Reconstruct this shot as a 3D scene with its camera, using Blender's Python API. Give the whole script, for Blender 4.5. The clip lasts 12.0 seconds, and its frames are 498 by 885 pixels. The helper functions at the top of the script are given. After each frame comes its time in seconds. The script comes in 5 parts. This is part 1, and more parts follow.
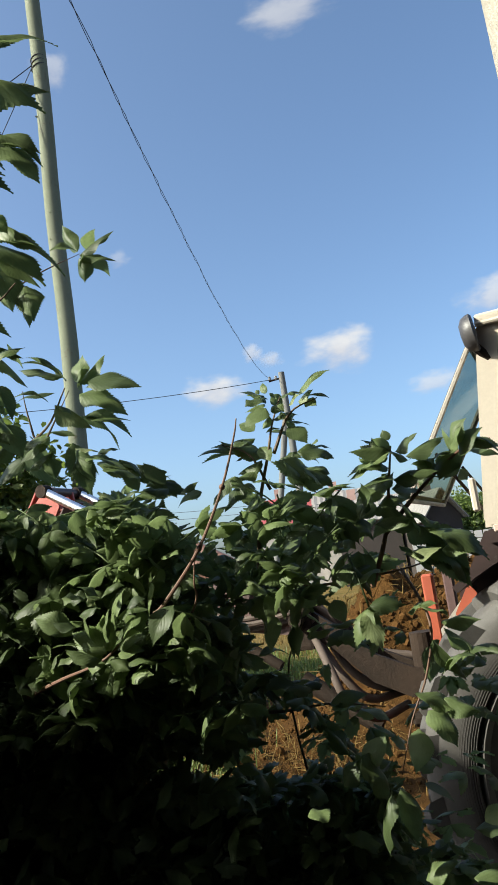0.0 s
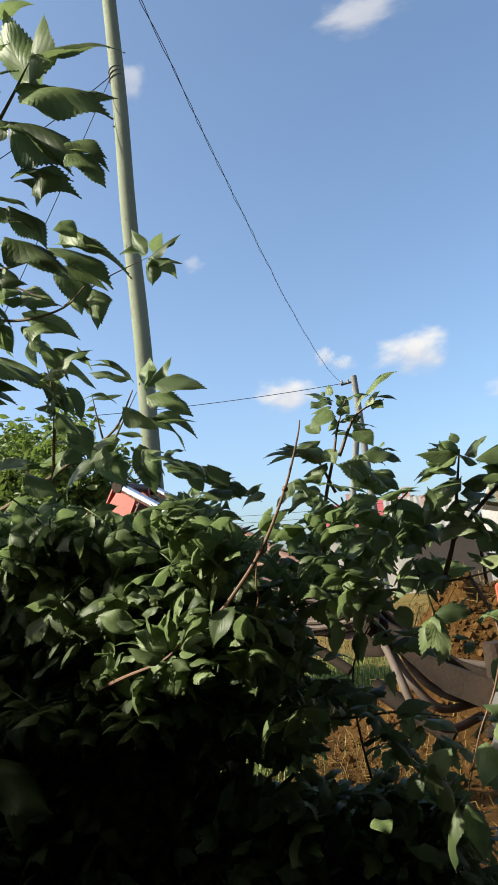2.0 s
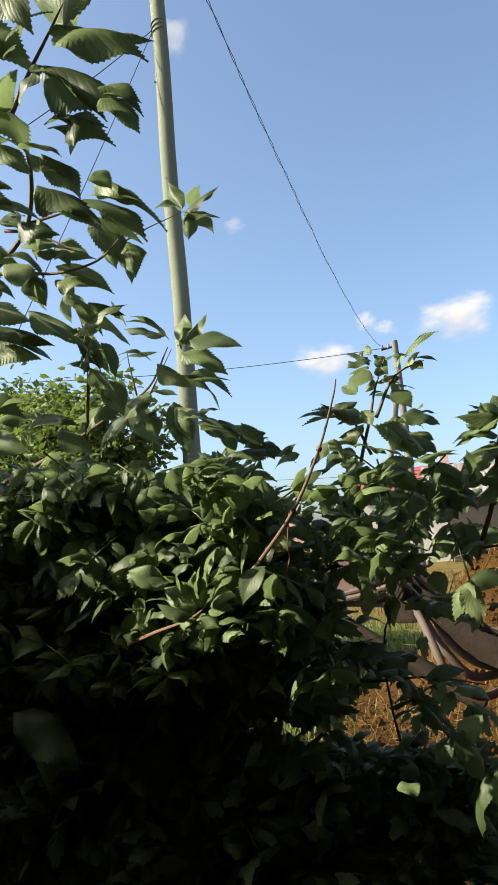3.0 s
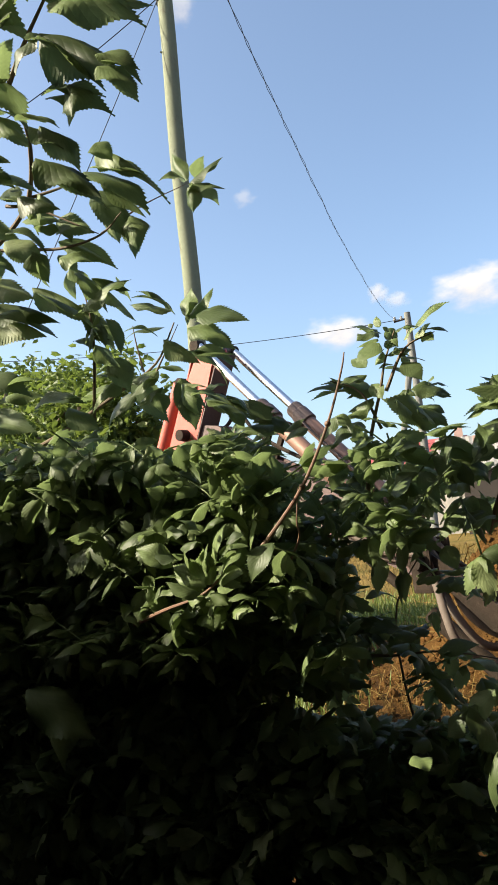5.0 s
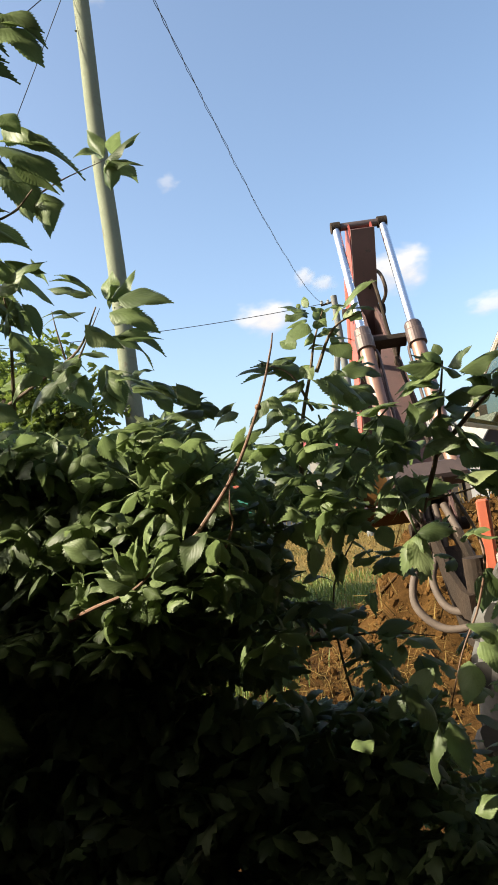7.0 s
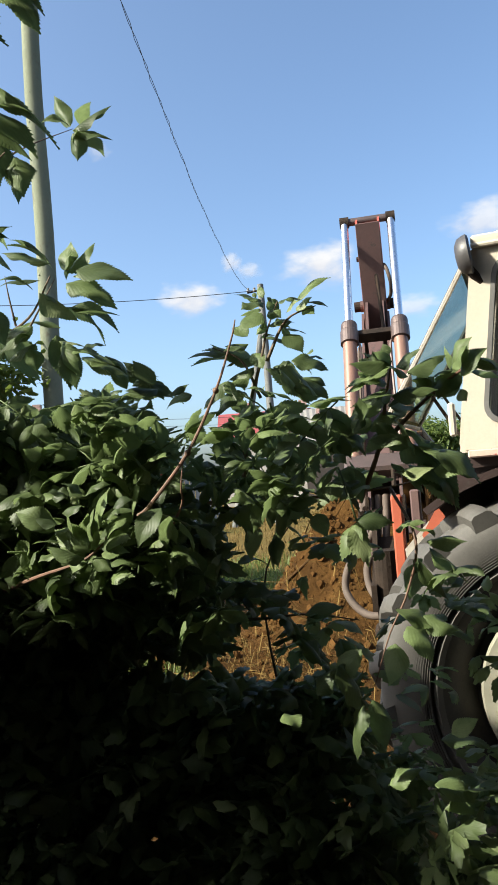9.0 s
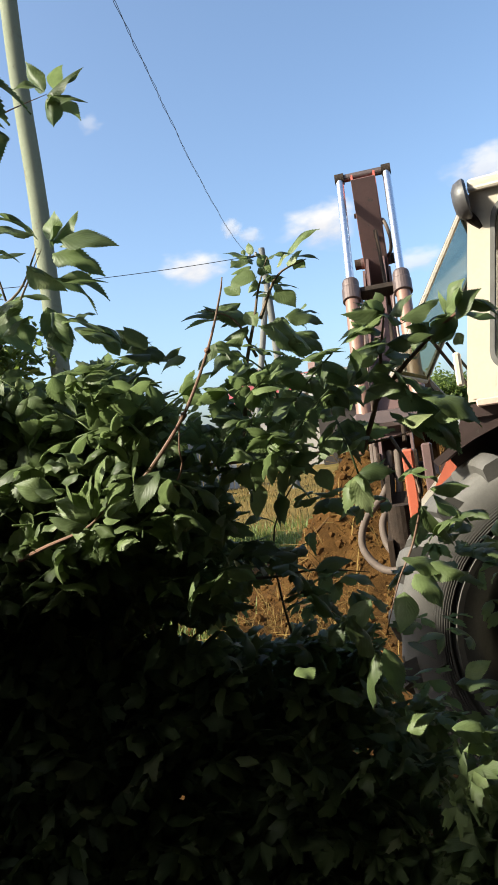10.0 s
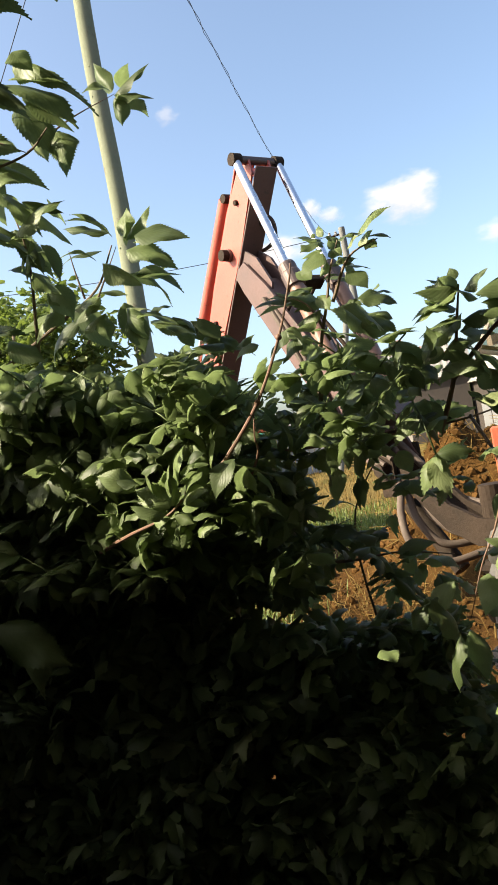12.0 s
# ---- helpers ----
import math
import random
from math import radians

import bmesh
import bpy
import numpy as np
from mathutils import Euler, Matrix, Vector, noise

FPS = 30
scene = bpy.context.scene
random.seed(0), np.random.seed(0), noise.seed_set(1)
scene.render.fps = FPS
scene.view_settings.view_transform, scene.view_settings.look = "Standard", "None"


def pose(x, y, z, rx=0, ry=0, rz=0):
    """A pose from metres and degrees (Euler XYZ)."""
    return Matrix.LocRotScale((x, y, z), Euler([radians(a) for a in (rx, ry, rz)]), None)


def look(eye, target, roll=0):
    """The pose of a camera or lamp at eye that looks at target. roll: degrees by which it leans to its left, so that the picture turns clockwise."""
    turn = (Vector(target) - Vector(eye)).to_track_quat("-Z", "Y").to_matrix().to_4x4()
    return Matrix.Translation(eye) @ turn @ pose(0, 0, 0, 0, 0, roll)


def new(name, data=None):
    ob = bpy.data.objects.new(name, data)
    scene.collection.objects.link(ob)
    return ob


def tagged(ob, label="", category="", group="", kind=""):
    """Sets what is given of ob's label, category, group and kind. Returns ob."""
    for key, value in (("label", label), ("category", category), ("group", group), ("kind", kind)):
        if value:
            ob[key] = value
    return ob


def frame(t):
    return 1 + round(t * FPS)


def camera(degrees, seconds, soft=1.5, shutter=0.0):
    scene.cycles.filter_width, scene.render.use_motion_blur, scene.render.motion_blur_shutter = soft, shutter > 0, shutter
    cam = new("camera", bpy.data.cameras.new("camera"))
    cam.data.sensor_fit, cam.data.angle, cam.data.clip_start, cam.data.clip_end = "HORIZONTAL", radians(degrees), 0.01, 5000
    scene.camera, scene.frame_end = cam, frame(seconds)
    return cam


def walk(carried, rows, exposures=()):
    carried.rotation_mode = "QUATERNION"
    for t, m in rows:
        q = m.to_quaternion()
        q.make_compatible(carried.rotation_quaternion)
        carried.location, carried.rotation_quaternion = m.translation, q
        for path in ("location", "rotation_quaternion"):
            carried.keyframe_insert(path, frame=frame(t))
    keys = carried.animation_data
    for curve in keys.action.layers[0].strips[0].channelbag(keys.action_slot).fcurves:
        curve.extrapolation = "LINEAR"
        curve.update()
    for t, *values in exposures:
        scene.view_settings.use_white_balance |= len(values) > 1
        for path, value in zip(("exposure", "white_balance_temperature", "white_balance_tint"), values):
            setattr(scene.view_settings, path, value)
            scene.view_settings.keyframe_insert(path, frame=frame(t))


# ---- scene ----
EYE = 1.75
cam = camera(37.2, 12.0, soft=1.6)
# seconds, x, y, z above the eye's first height, yaw, pitch, roll
PATH = [
    (0, 0.043, -0.048, 0.002, 2.76, 9.63, 8.06),
    (0.5, 0.051, -0.040, 0.007, 3.76, 9.57, 9.47),
    (1, 0.044, -0.061, 0.002, 4.23, 9.03, 7.38),
    (1.5, 0.047, -0.063, -0.007, 6.80, 10.39, 5.56),
    (2, 0.056, -0.039, -0.002, 8.19, 10.61, 6.67),
    (2.5, 0.059, -0.040, -0.012, 9.44, 10.34, 4.91),
    (3, 0.058, -0.015, -0.008, 10.89, 8.10, 5.12),
    (3.5, 0.066, -0.009, -0.007, 12.30, 5.52, 4.81),
    (3.7, 0.062, -0.007, -0.006, 11.81, 5.63, 4.50),
    (5.3, 0.066, 0.002, -0.005, 12.12, 6.30, 5.93),
    (5.5, 0.068, -0.008, -0.004, 12.47, 4.73, 5.71),
    (6, 0.067, 0.010, -0.006, 12.12, 2.01, 5.52),
    (6.5, 0.061, 0.038, -0.004, 10.31, 1.28, 5.61),
    (7, 0.062, 0.041, -0.003, 6.96, 4.58, 8.23),
    (7.2, 0.078, 0.012, -0.011, 4.53, 6.77, 10.57),
    (8.8, -0.005, 0.005, 0.000, 0.41, 2.19, 4.01),
    (9, -0.000, 0.000, 0.000, 0.00, 2.60, 4.40),
    (9.5, 0.008, -0.010, -0.010, -1.58, 3.68, 5.07),
    (10, 0.025, 0.008, -0.017, 1.14, 0.17, 8.17),
    (10.5, 0.025, 0.019, -0.018, 1.82, -1.69, 8.63),
    (11, 0.022, 0.028, -0.023, 3.36, -0.87, 8.29),
    (11.5, 0.039, 0.010, -0.025, 6.07, -0.57, 9.96),
    (12, 0.046, 0.001, -0.017, 7.98, 0.02, 10.28),
]
EXPO = [(0.0, 0.83, 6380, 2), (2.5, 1.05, 6780, 3), (3.5, 1.2, 7030, 4), (5.5, 1.3, 7420, 5), (6.5, 1.38, 7800, 6), (7.2, 1.21, 7020, 4), (9.0, 1.07, 6500, 3), (10.0, 1.14, 6680, 3), (12.0, 1.43, 7520, 6)]
walk(cam, [(t, pose(x, y, EYE + z, 90 + p, r, w)) for t, x, y, z, w, p, r in PATH], EXPO)

# ---------- light ----------
SUN = Vector((-0.80, -0.23, 0.56)).normalized()
world = bpy.data.worlds.new("world")
scene.world = world
world.use_nodes = True
wn, wl = world.node_tree.nodes, world.node_tree.links
sky = wn.new("ShaderNodeTexSky")
sky.sky_type, sky.sun_disc = "NISHITA", False
sky.sun_elevation, sky.sun_rotation = math.asin(SUN.z), math.atan2(SUN.x, SUN.y)
sky.air_density, sky.dust_density, sky.ozone_density = 0.8, 3.0, 3.0
wl.new(sky.outputs[0], wn["Background"].inputs[0])
wn["Background"].inputs[1].default_value = 0.145
sun = new("sun", bpy.data.lights.new("sun", "SUN"))
sun.data.energy, sun.data.angle, sun.data.color = 5.0, radians(0.5), (1.0, 0.92, 0.79)
sun.matrix_world = look(SUN * 60, (0, 0, 0))

# ---------- materials ----------
def nodes_of(name):
    m = bpy.data.materials.new(name)
    m.use_nodes = True
    n, l = m.node_tree.nodes, m.node_tree.links
    return m, n, l, n["Principled BSDF"]


def ramp(n, l, src, stops):
    r = n.new("ShaderNodeValToRGB")
    while len(r.color_ramp.elements) < len(stops):
        r.color_ramp.elements.new(0.5)
    for e, (at, c) in zip(r.color_ramp.elements, stops):
        e.position, e.color = at, (*c, 1)
    l.new(src, r.inputs[0])
    return r.outputs[0]


def noise_tex(n, l, coord, scale, detail=5, rough=0.6):
    t = n.new("ShaderNodeTexNoise")
    t.inputs["Scale"].default_value, t.inputs["Detail"].default_value, t.inputs["Roughness"].default_value = scale, detail, rough
    l.new(coord, t.inputs["Vector"])
    return t.outputs[0]


def mix(n, l, f, a, b, mode="MIX"):
    m = n.new("ShaderNodeMix")
    m.data_type, m.blend_type = "RGBA", mode
    for k, v in ((0, f), (6, a), (7, b)):
        if isinstance(v, (tuple, list)):
            m.inputs[k].default_value = (*v, 1)
        elif isinstance(v, (int, float)):
            m.inputs[k].default_value = v
        else:
            l.new(v, m.inputs[k])
    return m.outputs[2]


def math_node(n, l, op, a, b=0.0, c=0.0):
    m = n.new("ShaderNodeMath")
    m.operation = op
    for k, v in enumerate((a, b, c)):
        if isinstance(v, (int, float)):
            m.inputs[k].default_value = v
        else:
            l.new(v, m.inputs[k])
    return m.outputs[0]


def bump(n, l, bsdf, height, strength, distance):
    b = n.new("ShaderNodeBump")
    b.inputs["Strength"].default_value, b.inputs["Distance"].default_value = strength, distance
    l.new(height, b.inputs["Height"])
    l.new(b.outputs[0], bsdf.inputs["Normal"])


def worn(name, base, second, scale=6.0, fine=60.0, rough=0.6, metal=0.0, stain=None, stain_at=0.6, depth=0.002, strength=0.4, gloss=0.5):
    """A surface with broad tone changes, fine grain and stains or chips in a second or third colour."""
    m, n, l, p = nodes_of(name)
    co = n.new("ShaderNodeTexCoord").outputs["Object"]
    big, small = noise_tex(n, l, co, scale), noise_tex(n, l, co, fine, 8, 0.7)
    col = ramp(n, l, big, ((0.3, base), (0.72, second)))
    col = mix(n, l, ramp(n, l, small, ((0.3, (0.0,) * 3), (0.8, (0.35,) * 3))), col, tuple(0.6 * c for c in base))
    if stain:
        edge = noise_tex(n, l, co, scale * 2.7, 9, 0.75)
        col = mix(n, l, ramp(n, l, edge, ((stain_at, (0, 0, 0)), (stain_at + 0.06, (1, 1, 1)))), col, stain)
    l.new(col, p.inputs["Base Color"])
    p.inputs["Metallic"].default_value, p.inputs["Specular IOR Level"].default_value = metal, gloss
    l.new(ramp(n, l, small, ((0.2, (rough * 0.8,) * 3), (0.8, (min(1, rough * 1.2),) * 3))), p.inputs["Roughness"])
    bump(n, l, p, small, strength, depth)
    return m


RED = worn("faded_red_paint", (0.47, 0.100, 0.072), (0.36, 0.080, 0.06), 4, 70, 0.5, 0, (0.10, 0.05, 0.035), 0.60)
ORANGE = worn("orange_red_paint", (0.44, 0.095, 0.045), (0.33, 0.08, 0.045), 5, 70, 0.5, 0, (0.14, 0.07, 0.05), 0.63)
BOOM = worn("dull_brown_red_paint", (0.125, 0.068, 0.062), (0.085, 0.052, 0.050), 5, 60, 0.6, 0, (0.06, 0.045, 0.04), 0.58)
BARREL = worn("pinkish_primer_paint", (0.27, 0.145, 0.105), (0.19, 0.115, 0.09), 7, 80, 0.45, 0.15, (0.17, 0.11, 0.09), 0.6)
COLLAR = worn("rusty_collar_steel", (0.125, 0.088, 0.080), (0.085, 0.064, 0.062), 12, 90, 0.5, 0.4)
STEEL = worn("dark_oily_steel", (0.020, 0.015, 0.012), (0.046, 0.031, 0.022), 5, 45, 0.8, 0.0, (0.085, 0.050, 0.026), 0.62, 0.006, 0.9, 0.15)
CREAM = worn("cream_cab_paint", (0.62, 0.555, 0.46), (0.55, 0.485, 0.40), 3, 60, 0.4, 0, (0.35, 0.22, 0.14), 0.70)
CHIPPED = worn("chipped_cream_sill", (0.62, 0.52, 0.44), (0.50, 0.33, 0.27), 6, 60, 0.5, 0, (0.36, 0.085, 0.06), 0.55)
FRAMEGREY = worn("weathered_window_frame", (0.46, 0.42, 0.36), (0.33, 0.29, 0.25), 14, 90, 0.6, 0, (0.16, 0.11, 0.08), 0.58)
# maroon taken down towards black: the shade under the cab is in the colour
MAROON = worn("shaded_maroon_metal", (0.030, 0.012, 0.010), (0.020, 0.010, 0.008), 4, 50, 0.6, 0, (0.05, 0.04, 0.035), 0.6)
RUBBER = worn("dusty_tyre_rubber", (0.068, 0.064, 0.060), (0.112, 0.104, 0.094), 5, 80, 0.7, 0, (0.17, 0.145, 0.115), 0.64)
DISC = worn("chalky_wheel_paint", (0.34, 0.335, 0.27), (0.25, 0.235, 0.18), 5, 60, 0.6, 0, (0.22, 0.17, 0.11), 0.58)
RIM = worn("black_rim_steel", (0.03, 0.03, 0.028), (0.06, 0.055, 0.05), 6, 70, 0.6, 0.2)
HOSE = worn("brown_rubber_hose", (0.085, 0.063, 0.052), (0.135, 0.104, 0.085), 9, 120, 0.7, gloss=0.25)
SEAL = worn("grey_window_seal", (0.12, 0.115, 0.11), (0.17, 0.165, 0.16), 9, 90, 0.7)
POLEWOOD = worn("weathered_pole_wood", (0.180, 0.198, 0.130), (0.135, 0.150, 0.098), 1.2, 26, 0.85, 0, (0.115, 0.105, 0.07), 0.60, 0.006, 0.6)
GREYWOOD = worn("grey_pole_wood", (0.17, 0.17, 0.16), (0.12, 0.125, 0.12), 1.5, 20, 0.9)
BARK = worn("green_brown_twig_bark", (0.20, 0.13, 0.09), (0.13, 0.10, 0.06), 30, 220, 0.75)
REDTWIG = worn("red_brown_twig", (0.21, 0.11, 0.075), (0.14, 0.085, 0.055), 30, 220, 0.6)
POSTPAINT = worn("cream_painted_board", (0.54, 0.49, 0.42), (0.46, 0.42, 0.35), 7, 55, 0.7, 0, (0.30, 0.24, 0.17), 0.66, 0.004, 0.7)
SHADEWOOD = worn("dark_shade_boards", (0.070, 0.055, 0.042), (0.048, 0.040, 0.032), 3, 40, 0.9)
PLASTER = worn("pale_house_plaster", (0.42, 0.39, 0.35), (0.34, 0.32, 0.29), 0.7, 12, 0.9)
DARKWALL = worn("dark_log_wall", (0.060, 0.050, 0.045), (0.042, 0.037, 0.034), 0.9, 9, 0.9, gloss=0.1)
REDROOF = worn("dull_red_roof_sheet", (0.33, 0.07, 0.07), (0.25, 0.06, 0.06), 0.5, 7, 0.6)
SLATE = worn("pale_corrugated_slate", (0.25, 0.235, 0.215), (0.19, 0.18, 0.17), 0.6, 9, 0.85)
PINKWALL = worn("pinkish_brick_wall", (0.42, 0.27, 0.23), (0.34, 0.23, 0.2), 0.8, 10, 0.9)
TEAL = worn("teal_green_paint", (0.04, 0.26, 0.17), (0.03, 0.2, 0.14), 1.2, 12, 0.5)
ZINC = worn("light_fence_sheet", (0.27, 0.27, 0.27), (0.21, 0.21, 0.21), 0.8, 12, 0.5)
WIREM = worn("dark_cable", (0.03, 0.03, 0.035), (0.05, 0.05, 0.055), 3, 30, 0.7)
STRAW = worn("dry_straw", (0.185, 0.120, 0.038), (0.11, 0.072, 0.024), 4, 40, 0.8, gloss=0.1)

CHROME, cn, cl, cp = nodes_of("polished_cylinder_rod")
cp.inputs["Base Color"].default_value, cp.inputs["Metallic"].default_value = (0.78, 0.80, 0.84, 1), 1
co = cn.new("ShaderNodeTexCoord").outputs["Object"]
cl.new(ramp(cn, cl, noise_tex(cn, cl, co, 30), ((0.3, (0.24,) * 3), (0.8, (0.38,) * 3))), cp.inputs["Roughness"])
LENS, gn, gl, gp = nodes_of("worklight_glass")
gp.inputs["Base Color"].default_value, gp.inputs["Roughness"].default_value, gp.inputs["Metallic"].default_value = (0.5, 0.5, 0.5, 1), 0.1, 0.6
BLACK = worn("black_lamp_shell", (0.055, 0.053, 0.058), (0.08, 0.075, 0.075), 12, 90, 0.45)

def glass(name, clear_col, mirror, edge=1.0, dust_glare=0.0):
    m, n, l, p = nodes_of(name)
    clear, gloss, mixer = n.new("ShaderNodeBsdfTransparent"), n.new("ShaderNodeBsdfGlossy"), n.new("ShaderNodeMixShader")
    clear.inputs[0].default_value = (*clear_col, 1)
    gloss.inputs["Roughness"].default_value = 0.08
    fres = n.new("ShaderNodeFresnel")
    fres.inputs[0].default_value = 1.5
    l.new(math_node(n, l, "MULTIPLY_ADD", fres.outputs[0], edge, mirror), mixer.inputs[0])
    l.new(clear.outputs[0], mixer.inputs[1])
    l.new(gloss.outputs[0], mixer.inputs[2])
    # pale film: dust, with the sky's reflection put into its colour
    film, veil = n.new("ShaderNodeBsdfDiffuse"), n.new("ShaderNodeMixShader")
    film.inputs[0].default_value = (0.62, 0.60, 0.57, 1)
    smear = noise_tex(n, l, n.new("ShaderNodeTexCoord").outputs["Object"], 5, 7, 0.65)
    l.new(math_node(n, l, "MULTIPLY", smear, 2 * dust_glare), veil.inputs[0])
    l.new(mixer.outputs[0], veil.inputs[1])
    l.new(film.outputs[0], veil.inputs[2])
    l.new(veil.outputs[0], n["Material Output"].inputs[0])
    return m


GLASS = glass("thin_cab_glass", (0.93, 0.95, 0.95), 0.06, 1.0, 0.30)
TINTED = glass("dusty_rear_glass", (0.60, 0.66, 0.62), 0.05, 0.12)


def leaf_material(name, dark, light, under, see_through=0.35):
    m, n, l, p = nodes_of(name)
    uv = n.new("ShaderNodeSeparateXYZ")
    l.new(n.new("ShaderNodeTexCoord").outputs["UV"], uv.inputs[0])
    across = math_node(n, l, "ABSOLUTE", math_node(n, l, "SUBTRACT", uv.outputs[0], 0.5))
    vein = math_node(n, l, "SINE", math_node(n, l, "MULTIPLY", math_node(n, l, "SUBTRACT", uv.outputs[1], math_node(n, l, "MULTIPLY", across, 0.9)), 25.0))
    vein = math_node(n, l, "POWER", math_node(n, l, "ABSOLUTE", vein), 0.5)
    rib = math_node(n, l, "MINIMUM", math_node(n, l, "MULTIPLY", across, 22.0), 1.0)
    relief = math_node(n, l, "MULTIPLY", vein, rib)
    ob = n.new("ShaderNodeObjectInfo").outputs["Random"]
    isl = n.new("ShaderNodeNewGeometry").outputs["Random Per Island"]
    pick = math_node(n, l, "FRACT", math_node(n, l, "ADD", ob, isl))
    col = ramp(n, l, pick, ((0.0, dark), (0.75, light), (0.93, light), (1.0, under)))
    co = n.new("ShaderNodeTexCoord").outputs["Object"]
    col = mix(n, l, ramp(n, l, noise_tex(n, l, co, 7, 6), ((0.45, (0, 0, 0)), (0.8, (0.5,) * 3))), col, tuple(0.55 * c for c in dark))
    col = mix(n, l, math_node(n, l, "MULTIPLY", math_node(n, l, "SUBTRACT", 1.0, relief), 0.09), col, under)
    l.new(col, p.inputs["Base Color"])
    p.inputs["Roughness"].default_value = 0.5
    p.inputs["Specular IOR Level"].default_value = 0.4
    bump(n, l, p, relief, 0.15, 0.003)
    tr, ms = n.new("ShaderNodeBsdfTranslucent"), n.new("ShaderNodeMixShader")
    l.new(mix(n, l, 0.6, col, tuple(min(1, 2.2 * c) for c in light)), tr.inputs[0])
    ms.inputs[0].default_value = see_through
    l.new(p.outputs[0], ms.inputs[1])
    l.new(tr.outputs[0], ms.inputs[2])
    l.new(ms.outputs[0], n["Material Output"].inputs[0])
    return m


LEAF = leaf_material("elder_leaf", (0.042, 0.064, 0.026), (0.165, 0.222, 0.088), (0.28, 0.32, 0.16), 0.32)
FARLEAF = leaf_material("sunny_tree_leaf", (0.05, 0.085, 0.018), (0.11, 0.15, 0.03), (0.2, 0.23, 0.06), 0.35)
GRASS = leaf_material("green_grass", (0.06, 0.10, 0.02), (0.13, 0.16, 0.035), (0.25, 0.22, 0.07), 0.25)

GROUND, n, l, p = nodes_of("soil_and_dry_field")
co = n.new("ShaderNodeTexCoord").outputs["Object"]
xyz = n.new("ShaderNodeSeparateXYZ")
l.new(co, xyz.inputs[0])
soil = ramp(n, l, noise_tex(n, l, co, 3.0, 9, 0.7), ((0.3, (0.036, 0.018, 0.006)), (0.55, (0.084, 0.042, 0.013)), (0.8, (0.14, 0.074, 0.023))))
field = ramp(n, l, noise_tex(n, l, co, 0.35, 9, 0.75), ((0.32, (0.07, 0.066, 0.018)), (0.5, (0.14, 0.100, 0.034)), (0.75, (0.20, 0.135, 0.05))))
edge = math_node(n, l, "ADD", xyz.outputs[1], math_node(n, l, "MULTIPLY", noise_tex(n, l, co, 0.8, 6), 4.0))
where = n.new("ShaderNodeMapRange")
l.new(edge, where.inputs[0])
where.inputs[1].default_value, where.inputs[2].default_value = 12.2, 13.4
l.new(mix(n, l, where.outputs[0], soil, field), p.inputs["Base Color"])
p.inputs["Roughness"].default_value, p.inputs["Specular IOR Level"].default_value = 0.95, 0.05
bump(n, l, p, noise_tex(n, l, co, 18.0, 9, 0.75), 1.0, 0.05)
CLOD = worn("loose_soil_clods", (0.105, 0.052, 0.017), (0.062, 0.031, 0.010), 6, 40, 0.95, gloss=0.05)
SOILED = worn("soil_caked_steel", (0.070, 0.040, 0.018), (0.11, 0.058, 0.022), 4, 30, 0.9, 0, (0.035, 0.024, 0.016), 0.58, 0.008, 1.0, 0.1)

# ---------- mesh helpers ----------
def part(name, bm, material, parent=None, label="", smooth=False):
    data = bpy.data.meshes.new(name)
    for fc in bm.faces:
        fc.smooth = smooth
    bm.to_mesh(data)
    bm.free()
    if smooth:
        data.set_sharp_from_angle(angle=radians(42))
    data.materials.append(material)
    ob = new(name, data)
    ob.parent = parent
    return tagged(ob, label)


def thing(name, label, category, m=Matrix(), group="", kind=""):
    ob = new(name)
    ob.empty_display_size = 0.1
    ob.matrix_basis = m
    return tagged(ob, label, category, group, kind)


def box(bm, size, at=(0, 0, 0), turn=None, bevel=0.0, segments=1):
    made = bmesh.ops.create_cube(bm, size=1.0)["verts"]
    m = Matrix.Translation(at) @ (turn.to_4x4() if turn else Matrix()) @ Matrix.Diagonal((*size, 1))
    bmesh.ops.transform(bm, matrix=m, verts=made)
    if bevel:
        edges = list({e for v in made for e in v.link_edges})
        bmesh.ops.bevel(bm, geom=edges, offset=bevel, segments=segments, affect="EDGES", profile=0.7)
    return bm


def aim(a, b):
    return (Vector(b) - Vector(a)).to_track_quat("Z", "Y").to_matrix().to_4x4()


def rod(bm, a, b, r, r2=None, sides=12):
    a, b = Vector(a), Vector(b)
    m = Matrix.Translation((a + b) / 2) @ aim(a, b)
    bmesh.ops.create_cone(bm, cap_ends=True, segments=sides, radius1=r, radius2=r if r2 is None else r2, depth=(b - a).length, matrix=m)
    return bm


def tube(bm, points, radius, sides=8):
    """A round tube through points; radius is a number or a function of the way along, 0 to 1."""
    pts = [Vector(q) for q in points]
    rings, side = [], Vector((0.13, 0.31, 0.94))
    for i, q in enumerate(pts):
        d = (pts[min(i + 1, len(pts) - 1)] - pts[max(i - 1, 0)]).normalized()
        side = (side - d * side.dot(d))
        side = side.normalized() if side.length > 1e-4 else d.orthogonal().normalized()
        up = d.cross(side)
        r = radius(i / (len(pts) - 1)) if callable(radius) else radius
        rings.append([bm.verts.new(q + r * (math.cos(k * 2 * math.pi / sides) * side + math.sin(k * 2 * math.pi / sides) * up)) for k in range(sides)])
    for ra, rb in zip(rings, rings[1:]):
        for k in range(sides):
            bm.faces.new((ra[k], ra[(k + 1) % sides], rb[(k + 1) % sides], rb[k]))
    bm.faces.new(rings[0][::-1])
    bm.faces.new(rings[-1])
    return bm


